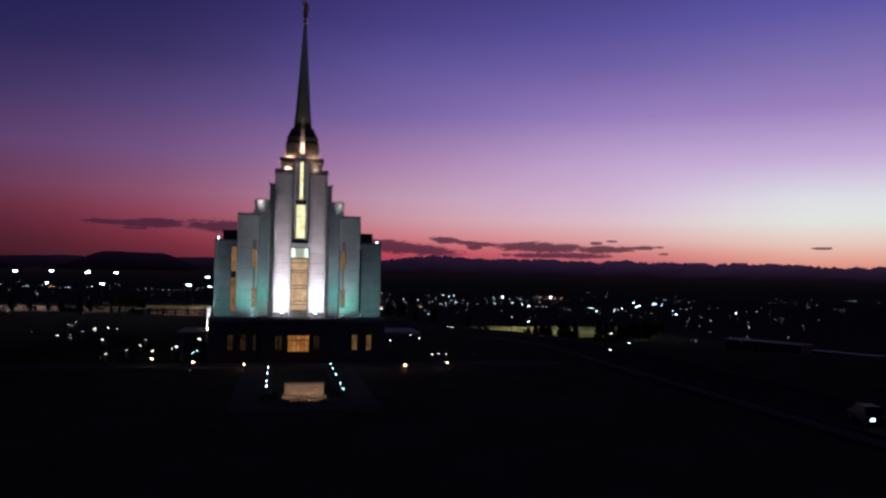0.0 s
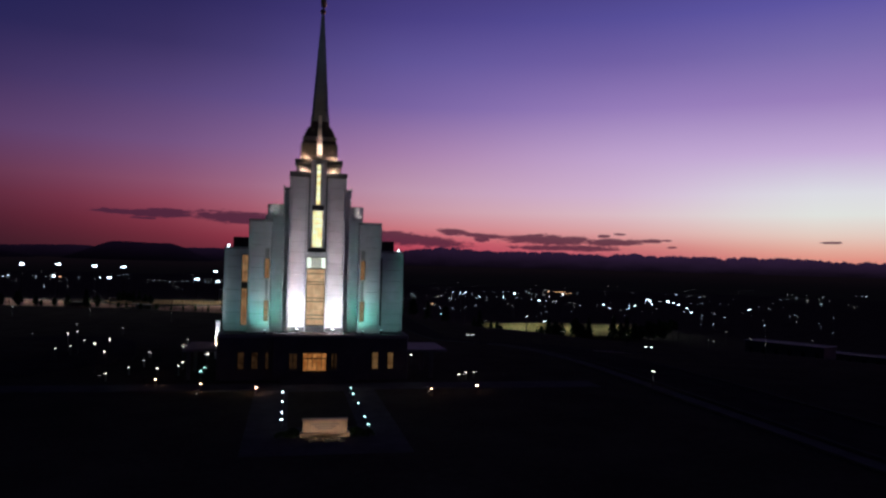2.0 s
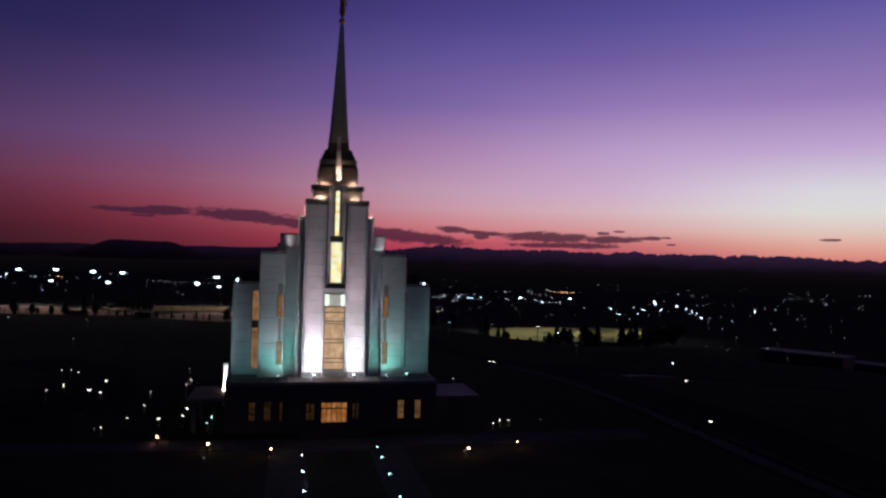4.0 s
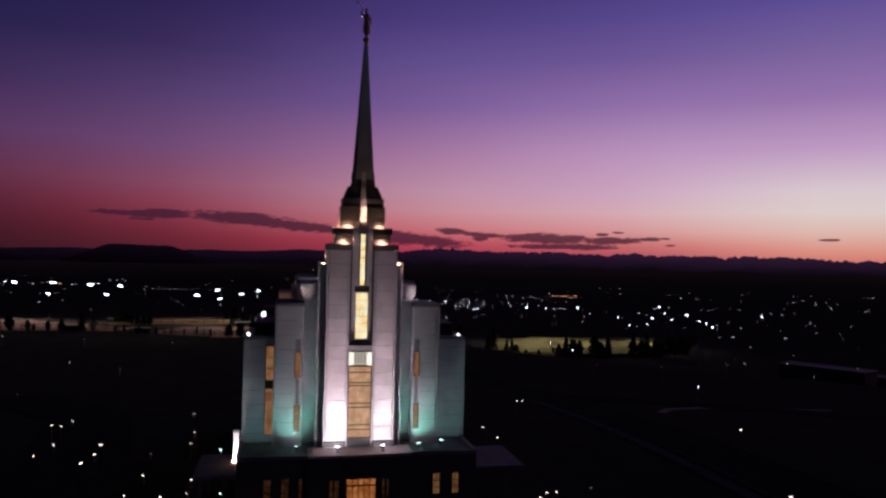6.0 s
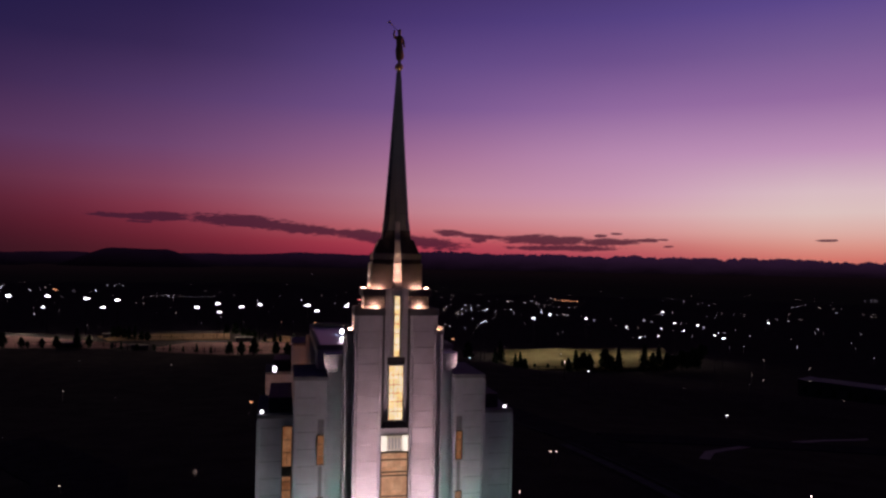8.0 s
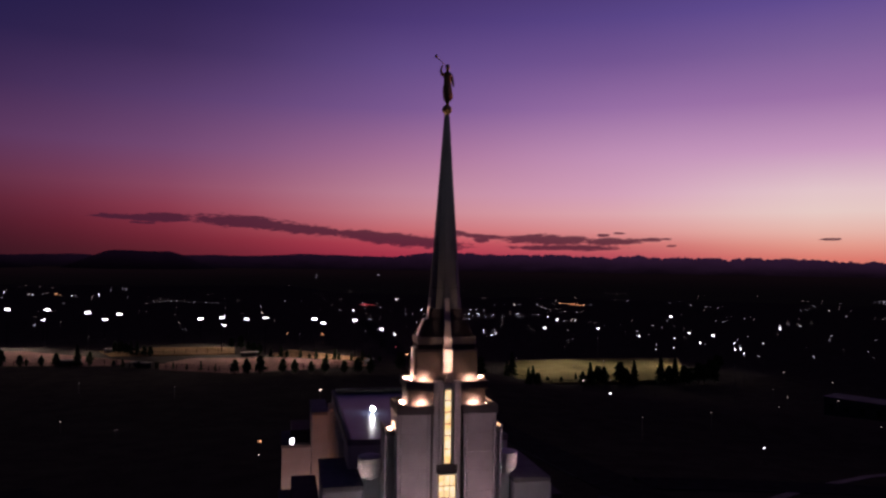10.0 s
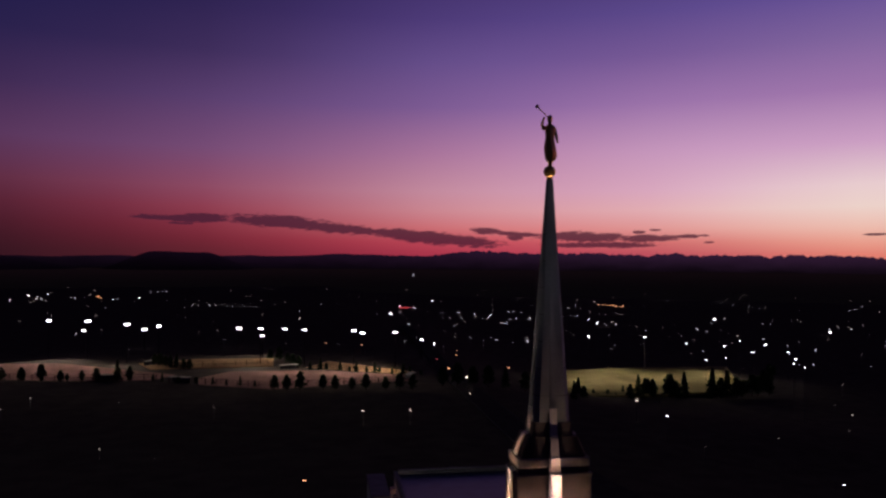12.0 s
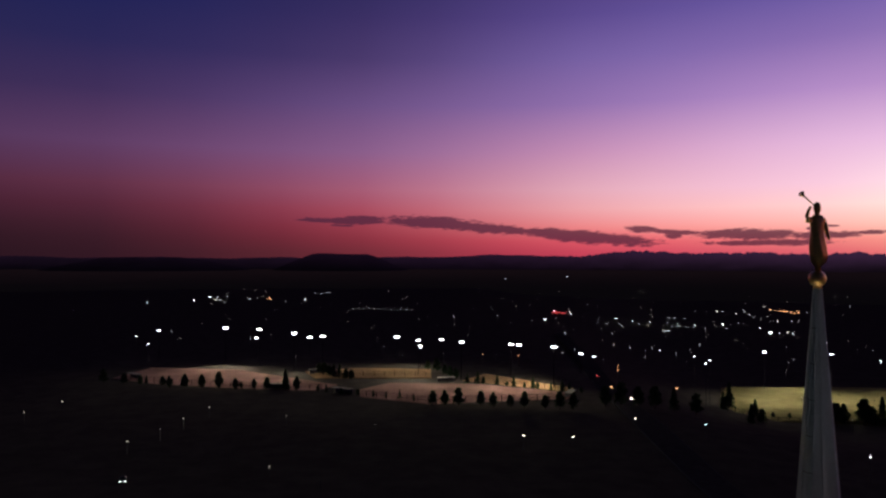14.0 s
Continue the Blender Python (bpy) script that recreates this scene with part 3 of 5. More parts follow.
for x0, x1, g in ((-2.9, -2.6, DIM), (-2.45, -2.05, DIM), (2.0, 2.2, DIM), (2.4, 2.6, DIM)):
    lit_window(temple, x0, x1, -6.8, 2.7, 4.45, 1, [3.5], g)
for x0, x1, g in ((-8.85, -8.2, DIM), (-7.25, -6.6, DIM), (-5.65, -5.4, DIM), (7.0, 7.65, GLOWLOW), (8.9, 9.5, GLOWLOW)):
    lit_window(temple, x0, x1, -5.95, 2.55, 4.5, 2, [3.2, 3.85], g)

# main body behind the tower, its roof and parapets
body = part("main_wall", box(-6.2, 6.2, 2.6, 24, 6.3, 22.3, 0.06), STONE, temple, "long pale stone hall behind the tower")
part("front_hall", box(-5.44, 5.44, -0.6, 2.6, 6.3, 20.9, 0.06), STONE, temple, "lower front part of the hall")
part("roof", box(-5.85, 5.85, 3.05, 23.6, 22.3, 22.46), ROOF, temple, "shiny bluish metal roof")
for sx in (-1, 1):
    part("parapet", box(sx * 5.88, sx * 6.23, 2.57, 24, 22.25, 22.72, 0.04), CAP, temple)
part("parapet", box(-5.86, 5.86, 23.65, 24.03, 22.3, 22.9, 0.04), STONE_LOW, temple)
part("rear_hall", box(-6.5, 6.5, 24.05, 33, 6.3, 18.0, 0.06), STONE, temple, "lower rear hall")
part("parapet", box(-5.86, 5.86, 2.57, 3.0, 22.25, 22.7, 0.04), CAP, temple)
for sx in (-1, 1):
    part("rounded_pier", lathe(bmesh.new(), [(0.25, 20.84), (0.5, 20.98), (0.72, 21.2), (0.82, 21.5), (0.84, 22.1), (0.84, 22.4), (0.76, 22.44)], sx * 4.95, -1.1, 28), STONE, temple, "white bowl-shaped corner pier lit from below")

# stepped side blocks, front and rear
BLOCK_Y, WING_Y, WING_X = {-1: -1.55, 1: -1.55}, {-1: 0.4, 1: 0.4}, {-1: 11.2, 1: 11.4}
for sx in (-1, 1):
    for y0, y1, rear in ((BLOCK_Y[sx], 6.0, False), (24.0, 31.0, True)):
        inner = 5.45 if not rear else 6.55
        blk = part("side_block", box(sx * inner, sx * 8.2, y0, y1, 6.35, 20.2, 0.06), STONE, temple, "pale stone side block")
        part("coping", box(sx * (inner - 0.04), sx * 8.26, y0 - 0.06, y1 + 0.06, 20.2, 20.52, 0.04), CAP, blk)
        if not rear:
            part("pilaster", box(sx * 7.98, sx * 8.25, y0 - 0.14, y0 + 0.2, 6.4, 20.1, 0.03), STONE, blk)
            # raised strips that frame the slit windows
            part("recess_frame", box(sx * 5.56, sx * 5.64, y0 - 0.1, y0 + 0.1, 7.6, 17.2), STONE, blk)
            part("recess_frame", box(sx * 6.26, sx * 6.34, y0 - 0.1, y0 + 0.1, 7.6, 17.2), STONE, blk)
            a, b = sorted((sx * 5.7, sx * 6.2))
            lit_window(blk, a, b, y0 - 0.03, 13.2, 15.6, 1, [13.9, 14.9], ORANGE)
            lit_window(blk, a, b, y0 - 0.03, 7.9, 10.4, 1, [9.2], PEACH)
            part("window_apron", box(a, b, y0 - 0.08, y0 + 0.05, 15.7, 16.9), CAP, blk)
            part("window_apron", box(a + 0.1, b - 0.1, y0 - 0.06, y0 + 0.05, 10.5, 13.05), CAP, blk)
            # flush stone courses
            for k in range(9):
                z = 7.3 + 1.43 * k
                part("joint_line", box(sx * 6.4, sx * 7.96, y0 - 0.006, y0 + 0.02, z, z + 0.03), JOINT, blk)
    for y0, y1, rear in ((WING_Y[sx], 10.0, False), (25.0, 31.5, True)):
        wx = WING_X[sx]
        wing = part("wing", box(sx * 8.21, sx * wx, y0, y1, 6.35, 16.7, 0.06), STONE, temple, "lower pale stone wing")
        part("coping", box(sx * 8.25, sx * (wx + 0.07), y0 - 0.06, y1 + 0.06, 16.7, 17.0, 0.04), CAP, wing)
        part("attic", box(sx * 8.3, sx * 10.3, y0 + 0.9, y1 - 0.6, 17.0, 18.3, 0.05), DARKSTONE, wing, "dark recessed attic box")
        if not rear:
            part("pilaster", box(sx * (wx - 0.25), sx * (wx + 0.05), y0 - 0.14, y0 + 0.2, 6.4, 16.6, 0.03), STONE, wing)
            a, b = (-9.05, -8.3) if sx < 0 else (8.3, 8.62)
            lit_window(wing, a, b, y0 - 0.03, 7.2, 16.0, 2 if sx < 0 else 1, [8.4, 9.6, 10.6, 11.3, 12.6, 13.8, 14.9], ORANGE if sx < 0 else BLANK)
            if sx < 0:
                part("spandrel", box(-9.08, -8.27, y0 - 0.14, y0 - 0.05, 11.75, 12.6), BRONZE, wing)
            for k in range(7):
                z = 7.3 + 1.43 * k
                part("joint_line", box(sx * 9.2, sx * (wx - 0.27), y0 - 0.006, y0 + 0.02, z, z + 0.03), JOINT, wing)
    link = part("link_wall", box(sx * 6.2, sx * 6.35, 6.0, 24.0, 6.35, 20.0), STONE, temple)
    for k in range(8):
        part("pilaster", box(sx * 6.2, sx * 6.62, 7.2 + 2.2 * k, 7.8 + 2.2 * k, 6.35, 21.6, 0.04), STONE, link)

# tower: shaft, steps, flanking piers with coursed panels
part("tower_core", box(-3.35, 3.35, -3.4, -0.4, 6.4, 26.0, 0.05), JOINT, temple, "recessed joints of the tower")
for sx in (-1, 1):
    step = part("tower_step", box(sx * 3.47, sx * 3.96, -2.5, -0.5, 6.4, 24.2, 0.04), STONE, temple, "set-back step beside the tower")
    part("edge_strip", box(sx * 3.97, sx * 4.16, -2.75, -0.5, 6.4, 24.2, 0.03), STONE, step)
    part("step_cap", box(sx * 3.47, sx * 4.2, -2.8, -0.5, 24.2, 24.5, 0.04), CAP, step)
    part("rim", box(sx * 4.06, sx * 4.2, -2.8, -0.5, 24.5, 24.72, 0.02), CAP, step)
    part("uplight", box(sx * 3.68, sx * 3.78, -2.4, -1.6, 24.5, 24.53), LAMPCREAM, step, "glowing strip uplight")
    part("tower_corner", box(sx * 3.22, sx * 3.46, -3.66, -0.42, 6.4, 25.9, 0.04), STONE, temple)
    part("reveal", box(sx * 1.16, sx * 1.36, -3.72, -3.3, 6.74, 25.9, 0.03), STONE, temple)


def coursed(parent, x0, x1, y0, y1, z0, z1, course, mat, gap=0.032):
    """Stone panels laid in courses, each an object on a shared mesh."""
    n = round((z1 - z0) / course)
    h = (z1 - z0) / n
    me = mesh_of("panel", box(x0, x1, y0, y1, 0, h - gap, 0.015), mat)
    for i in range(n):
        ob = new("panel", me)
        ob.parent = parent
        ob.location = (0, 0, z0 + i * h)


pier_w = {}
for sx in (-1, 1):
    pier = part("tower_pier", box(sx * 1.38, sx * 3.2, -3.5, -3.38, 6.5, 25.9), JOINT, temple, "floodlit pale stone pier of the tower")
    pier_w[sx] = pier
    part("pier_cap", box(sx * 1.36, sx * 3.44, -3.82, -3.3, 25.82, 26.15, 0.04), CAP, pier)
    part("plinth", box(sx * 1.3, sx * 3.5, -3.95, -3.3, 6.74, 7.25, 0.05), STONE_LOW, pier)

# central bay
bay = part("window_bay", box(-1.14, 1.14, -3.5, -3.36, 6.74, 17.0), JOINT, temple, "central window bay")
lit_window(bay, -1.08, 1.08, -3.56, 7.6, 14.45, 1, [8.35, 8.8, 10.5, 10.9, 12.6, 12.9, 13.9], AMBER, 0.09, BRONZE, name="great_window", label="tall amber art glass window in horizontal panels")
for sx in (-1, 1):
    part("side_light", box(sx * 0.66, sx * 1.1, -3.7, -3.5, 14.62, 15.85, 0.03), PALE, bay, "glowing white panel")
part("relief", box(-0.6, 0.6, -3.68, -3.5, 14.62, 15.85, 0.04), RELIEF, bay, "carved pale stone relief panel with a painted glow")
for k in range(4):
    part("flute", box(-0.5 + 0.27 * k, -0.4 + 0.27 * k, -3.72, -3.66, 14.8, 15.7), STONE, bay)
bm = bmesh.new()
frustum(bm, 0, -3.72, 16.55, 1.15, 0.2, 17.1, 0.7, 0.12)
part("sill", bm, DARKSTONE, bay, "dark sloping stone sill")
part("lintel", box(-1.14, 1.14, -3.62, -3.4, 15.95, 16.55, 0.03), STONE, bay)
strip_bay = part("upper_bay", box(-0.95, 0.95, -3.62, -3.3, 17.0, 27.98, 0.03), STONE, temple, "central stone strip rising through the steps")
lit_window(strip_bay, -0.58, 0.58, -3.7, 17.2, 21.65, 3, [17.9, 18.7, 19.4, 20.1, 20.9], HONEY, 0.032, BRONZE, name="middle_window", label="honey coloured lit art glass window")
part("ledge", box(-0.72, 0.72, -3.82, -3.6, 21.75, 22.35, 0.04), DARKSTONE, strip_bay, "dark stone ledge")
lit_window(strip_bay, -0.23, 0.23, -3.7, 22.4, 27.4, 1, [23.4, 24.3, 25.1, 25.9, 26.7], HONEY, 0.04, BRONZE, name="slit_window", label="narrow honey coloured lit window")
for sx in (-1, 1):
    part("rib", box(sx * 0.42, sx * 0.62, -3.85, -3.6, 22.35, 28.02, 0.03), STONE, strip_bay)

part("fin_pedestal", box(-0.36, 0.36, -3.98, -3.3, 27.9, 28.26, 0.03), CROWN, strip_bay, "stone pedestal of the front fin")

# stepped crown with uplit trays on all sides
def tray(z, ax, ay, wall_x, wall_y, rim=0.13):
    """Shallow trays round the foot of a step, broken by the central strip, with uplights lying in them."""
    for sx in (-1, 1):
        a, b = sorted((sx * 0.98, sx * ax))
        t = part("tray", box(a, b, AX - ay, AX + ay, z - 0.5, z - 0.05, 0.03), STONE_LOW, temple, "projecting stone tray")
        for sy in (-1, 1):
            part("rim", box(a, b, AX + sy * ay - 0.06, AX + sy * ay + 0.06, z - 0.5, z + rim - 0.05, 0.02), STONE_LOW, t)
            mid = sx * (0.5 * (0.98 + wall_x) + 0.02)
            part("uplight", box(mid - 0.48, mid + 0.48, AX + sy * (wall_y + 0.12), AX + sy * (wall_y + 0.2), z - 0.05, z - 0.01), LAMPCREAM, t, "glowing strip uplight")
            part("uplight", box(sx * (wall_x + 0.12), sx * (wall_x + 0.2), AX + sy * 0.55 - 0.44, AX + sy * 0.55 + 0.44, z - 0.05, z - 0.01), LAMPCREAM, t, "glowing strip uplight")
        part("cheek", box(sx * (wall_x + 0.01), sx * (ax - 0.07), AX - wall_y + 0.02, AX - wall_y + 0.1, z - 0.05, z + 0.14, 0.01), STONE_LOW, t)
        part("rim", box(sx * ax - 0.06, sx * ax + 0.06, AX - ay + 0.065, AX + ay - 0.065, z - 0.5, z + rim - 0.05, 0.02), STONE_LOW, t)


tray(26.3, 3.45, 1.85, 2.72, 1.36)
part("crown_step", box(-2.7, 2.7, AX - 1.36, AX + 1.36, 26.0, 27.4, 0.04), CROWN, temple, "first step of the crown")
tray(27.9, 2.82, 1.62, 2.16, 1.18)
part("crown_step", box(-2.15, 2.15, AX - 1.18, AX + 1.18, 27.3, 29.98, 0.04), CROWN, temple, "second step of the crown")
part("string_course", box(-2.2, 2.2, AX - 1.23, AX + 1.23, 29.98, 30.08, 0.02), CROWN, temple)
part("recess_band", box(-2.02, 2.02, AX - 1.06, AX + 1.06, 30.06, 30.42), DARKSTONE, temple, "dark recessed band")
part("crown_band", box(-2.06, 2.06, AX - 1.12, AX + 1.12, 30.42, 30.95, 0.05), CAP, temple)


def loft(bm, rows, cut_corner):
    """Eight-sided rings with cut corners: height, half width, half depth."""
    prev = None
    for z, a, b in rows:
        c = cut_corner * min(a, b)
        ring = ((a - c, -b), (a, -b + c), (a, b - c), (a - c, b), (-a + c, b), (-a, b - c), (-a, -b + c), (-a + c, -b))
        cur = [bm.verts.new((x, AX + y, z)) for x, y in ring]
        if prev:
            for k in range(8):
                bm.faces.new((prev[k], prev[(k + 1) % 8], cur[(k + 1) % 8], cur[k]))
        else:
            bm.faces.new(cur[::-1])
        prev = cur
    bm.faces.new(prev)
    return bm


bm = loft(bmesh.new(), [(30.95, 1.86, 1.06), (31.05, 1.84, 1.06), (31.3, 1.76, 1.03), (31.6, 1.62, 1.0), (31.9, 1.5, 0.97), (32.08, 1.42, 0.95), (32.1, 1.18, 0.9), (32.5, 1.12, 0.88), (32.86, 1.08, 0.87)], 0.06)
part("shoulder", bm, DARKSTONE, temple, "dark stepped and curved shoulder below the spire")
# central fins climbing the shoulder on each side: height, distance from the axis across and along
fin_prof = [(28.1, 2.3, 1.52), (29.55, 2.27, 1.5), (29.62, 2.27, 1.5), (30.1, 2.24, 1.48), (30.22, 2.0, 1.36), (30.95, 1.97, 1.34), (31.12, 1.9, 1.3), (31.6, 1.73, 1.22), (31.95, 1.57, 1.16), (32.1, 1.5, 1.13), (32.2, 1.22, 1.02), (32.9, 1.16, 0.98), (33.6, 1.11, 0.95)]
for ang, side, w in ((0, 1, 0.34), (180, 1, 0.34), (90, 0, 0.36), (-90, 0, 0.36)):
    bm = bmesh.new()
    turn = Matrix.Rotation(radians(ang), 3, "Z")
    prev = None
    base = 28.55 if side else 28.1
    for row in fin_prof:
        z, r = max(row[0], base), row[1 + side]
        ww = w * (1.0 - 0.4 * smooth(29, 32.4, z))
        cur = [bm.verts.new((turn @ Vector((sx * ww, -(r if o else 0.6), 0))) + Vector((0, AX, z))) for o, sx in ((1, -1), (1, 1), (0, 1), (0, -1))]
        if prev:
            for i in range(4):
                bm.faces.new((prev[i], prev[(i + 1) % 4], cur[(i + 1) % 4], cur[i]))
        else:
            bm.faces.new(cur[::-1])
        prev = cur
    bm.faces.new(prev)
    fin = part("fin", bm, STONE, temple, "uplit stone fin")
    reach = fin_prof[0][1 + side]
    d = turn @ Vector((0, -(reach + 0.38), 0))
    part("uplight", box(d.x - 0.13, d.x + 0.13, AX + d.y - 0.07, AX + d.y + 0.07, base - 0.1, base - 0.07), LAMPCREAM, fin, "small glowing uplight")
    part("light_shelf", box(d.x - 0.26, d.x + 0.26, AX + d.y - 0.26, AX + d.y + 0.3, base - 0.3, base - 0.11, 0.02), CAP, fin)
    e = turn @ Vector((0, -(reach + 0.6), 0))
    hx, hy = (0.26, 0.04) if abs(e.x) < 0.1 else (0.04, 0.26)
    part("hood", box(e.x - hx, e.x + hx, AX + e.y - hy, AX + e.y + hy, base - 0.3, base + 0.02, 0.01), CAP, fin)

# spire
spire = part("spire", loft(bmesh.new(), [(32.8, 1.05, 0.86), (39.6, 0.6, 0.52), (46.5, 0.15, 0.15)], 0.3), SPIRE, temple, "slender tapering grey spire with cut corners")
for k in range(1, 9):
    z = 32.8 + 1.5 * k
    t = (z - 32.8) / 13.7
    part("panel_seam", loft(bmesh.new(), [(z, 1.053 - 0.9 * t, 0.863 - 0.71 * t), (z + 0.03, 1.051 - 0.9 * t, 0.861 - 0.71 * t)], 0.3), DARKSTONE, spire)
for sx, sy in ((-1, 0), (1, 0), (0, -1), (0, 1)):
    bm = bmesh.new()
    prev = None
    for z, ax, ay, w in ((32.9, 1.05, 0.86, 0.17), (39.6, 0.6, 0.52, 0.1), (46.4, 0.15, 0.15, 0.03)):
        cx, cy = sx * ax, AX + sy * ay
        hx, hy = (0.05, w) if sx else (w, 0.05)
        cur = [bm.verts.new((cx + i * hx, cy + j * hy, z)) for i, j in ((-1, -1), (1, -1), (1, 1), (-1, 1))]
        if prev:
            for k in range(4):
                bm.faces.new((prev[k], prev[(k + 1) % 4], cur[(k + 1) % 4], cur[k]))
        else:
            bm.faces.new(cur[::-1])
        prev = cur
    bm.faces.new(prev)
    part("seam_rib", bm, SPIRE, spire)
bm = bmesh.new()
lathe(bm, [(0.13, 46.4), (0.18, 46.52), (0.15, 46.65)], 0, AX, 16)
bmesh.ops.create_uvsphere(bm, u_segments=24, v_segments=16, radius=0.35, matrix=Matrix.Translation((0, AX, 46.9)))
for f in bm.faces:
    f.smooth = True
part("finial_ball", bm, GOLD, spire, "gilded ball at the tip of the spire")


def limb(bm, pts, n=8):
    prev = None
    for i, (p, r) in enumerate(pts):
        p = Vector(p)
        d = (Vector(pts[min(i + 1, len(pts) - 1)][0]) - Vector(pts[max(i - 1, 0)][0])).normalized()
        u = d.orthogonal().normalized()
        v = d.cross(u)
        cur = [bm.verts.new(p + r * (math.cos(6.28319 * k / n) * u + math.sin(6.28319 * k / n) * v)) for k in range(n)]
        if prev:
            for k in range(n):
                bm.faces.new((prev[k], prev[(k + 1) % n], cur[(k + 1) % n], cur[k]))
        else:
            bm.faces.new(cur[::-1])
        prev = cur
    bm.faces.new(prev)


# gilded figure in a long robe: one plain mesh
bm = bmesh.new()
rings = [(0.11, 0.11, 47.27, 0.02), (0.12, 0.12, 47.5, 0.02), (0.2, 0.19, 47.56, 0.02), (0.29, 0.24, 47.7, 0.05), (0.34, 0.27, 47.95, 0.06), (0.33, 0.26, 48.3, 0.03), (0.29, 0.23, 48.62, 0.01),
         (0.255, 0.2, 48.86, 0), (0.27, 0.2, 49.1, 0), (0.31, 0.2, 49.36, 0.01), (0.33, 0.19, 49.5, 0.02), (0.22, 0.15, 49.62, 0.01), (0.09, 0.09, 49.7, 0), (0.12, 0.14, 49.8, 0),
         (0.15, 0.17, 49.98, 0), (0.125, 0.14, 50.14, 0), (0.045, 0.045, 50.22, 0)]
prev = None
for rx, ry, z, dx in rings:
    cur = []
    for k in range(28):
        a = 6.28319 * k / 28
        fold = 1 + (0.11 * math.sin(a * 7 + z * 2.6) if z < 48.9 else 0.04 * math.sin(a * 5 + z * 9) if z < 49.6 else 0)
        cur.append(bm.verts.new((dx + rx * fold * math.cos(a), AX + ry * fold * math.sin(a), z)))
    if prev:
        for k in range(28):
            bm.faces.new((prev[k], prev[(k + 1) % 28], cur[(k + 1) % 28], cur[k]))
    else:
        bm.faces.new(cur[::-1])
    prev = cur
bm.faces.new(prev)
# raised arm with a wide sleeve, lowered arm, hem blown aside, horn
limb(bm, [((-0.24, AX, 49.46), 0.13), ((-0.42, AX - 0.12, 49.44), 0.13), ((-0.54, AX - 0.26, 49.58), 0.09), ((-0.52, AX - 0.36, 49.82), 0.065), ((-0.44, AX - 0.42, 50.0), 0.055)])
limb(bm, [((0.26, AX, 49.46), 0.11), ((0.38, AX + 0.03, 49.12), 0.1), ((0.42, AX - 0.04, 48.8), 0.075), ((0.44, AX - 0.08, 48.62), 0.05)])
limb(bm, [((0.2, AX, 48.4), 0.1), ((0.34, AX + 0.05, 48.05), 0.09), ((0.4, AX + 0.08, 47.86), 0.05)])
limb(bm, [((-0.07, AX - 0.2, 49.93), 0.022), ((-0.62, AX - 0.6, 50.25), 0.026), ((-0.9, AX - 0.8, 50.41), 0.038), ((-0.99, AX - 0.87, 50.46), 0.09), ((-1.04, AX - 0.9, 50.49), 0.13)])
bmesh.ops.translate(bm, vec=(0, 0, -0.07), verts=bm.verts[:])
for f in bm.faces:
    f.smooth = True
statue = new("statue", mesh_of("statue", bm, GOLD))
tagged(statue, "gilded statue with a long horn on the ball of the spire", "statue")


# ---- floodlights and roof fixtures ----
def floodlight(x, y, z, aim, mat=LAMPWHITE, s=1.0):
    th = thing("floodlight", "black floodlight on a short stand aimed up; the lawn ones are added", "floodlight", "floodlights on the decks", at=(x, y, z))
    part("stand", box(-0.05 * s, 0.05 * s, -0.05 * s, 0.05 * s, 0, 0.32 * s), POLE, th)
    part("base", box(-0.16 * s, 0.16 * s, -0.16 * s, 0.16 * s, 0, 0.05), POLE, th)
    bm = box(-0.2 * s, 0.2 * s, -0.16 * s, 0.16 * s, 0.30 * s, 0.55 * s, 0.04)
    part("housing", bm, POLE, th)
    part("lens", box(-0.15 * s, 0.15 * s, -0.1 * s, 0.1 * s, 0.55 * s, 0.58 * s), mat, th, "bright lens")
    return th


for sx in (-1, 1):
    floodlight(sx * 2.15, -5.75, 6.74, 0)
    floodlight(sx * 5.95, -3.6, 6.42, 0, LAMPTEAL, 0.8)
floodlight(8.4, -2.6, 6.42, 0, LAMPTEAL, 0.8)
# added fixtures standing at the spire and fin fills, none known there
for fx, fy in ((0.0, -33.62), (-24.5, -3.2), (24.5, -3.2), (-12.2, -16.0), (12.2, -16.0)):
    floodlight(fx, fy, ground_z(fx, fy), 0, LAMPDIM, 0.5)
roof_lamp = floodlight(-3.2, 13.0, 22.46, 0, POLE, 0.5)
bm = bmesh.new()
bmesh.ops.create_uvsphere(bm, u_segments=16, v_segments=10, radius=0.17, matrix=Matrix.Translation((0, 0, 0.44)))
part("globe", bm, LAMPSTAR, roof_lamp, "bright white globe lens")


def wall_light(x, y, z, w, h, mat, d=0.12):
    th = thing("wall_light", "small bright light fixture at the corner of the roof", "wall light", "roof corner lights", at=(x, y, z))
    part("housing", box(-w / 2 - 0.05, w / 2 + 0.05, 0.0, d, -0.06, h + 0.06, 0.02), POLE, th)
    part("lens", box(-w / 2, w / 2, -0.03, 0.0, 0, h), mat, th, "bright lens")


wall_light(-10.85, 1.1, 17.02, 0.22, 0.26, TOWNWHITE)
wall_light(10.9, 1.2, 17.02, 0.26, 0.16, TOWNWHITE)
wall_light(-10.15, 25.2, 17.02, 0.4, 0.6, TOWNWHITE)
side = thing("lit_pylon", "low white pylon lit from its foot beside the wing", "pylon", at=(-11.72, 0.0, 0))
part("shaft", box(-0.28, 0.28, -0.28, 0.28, 3.0, 7.6, 0.05), STONE, side)
part("cap", box(-0.34, 0.34, -0.34, 0.34, 7.6, 7.8, 0.03), CAP, side)
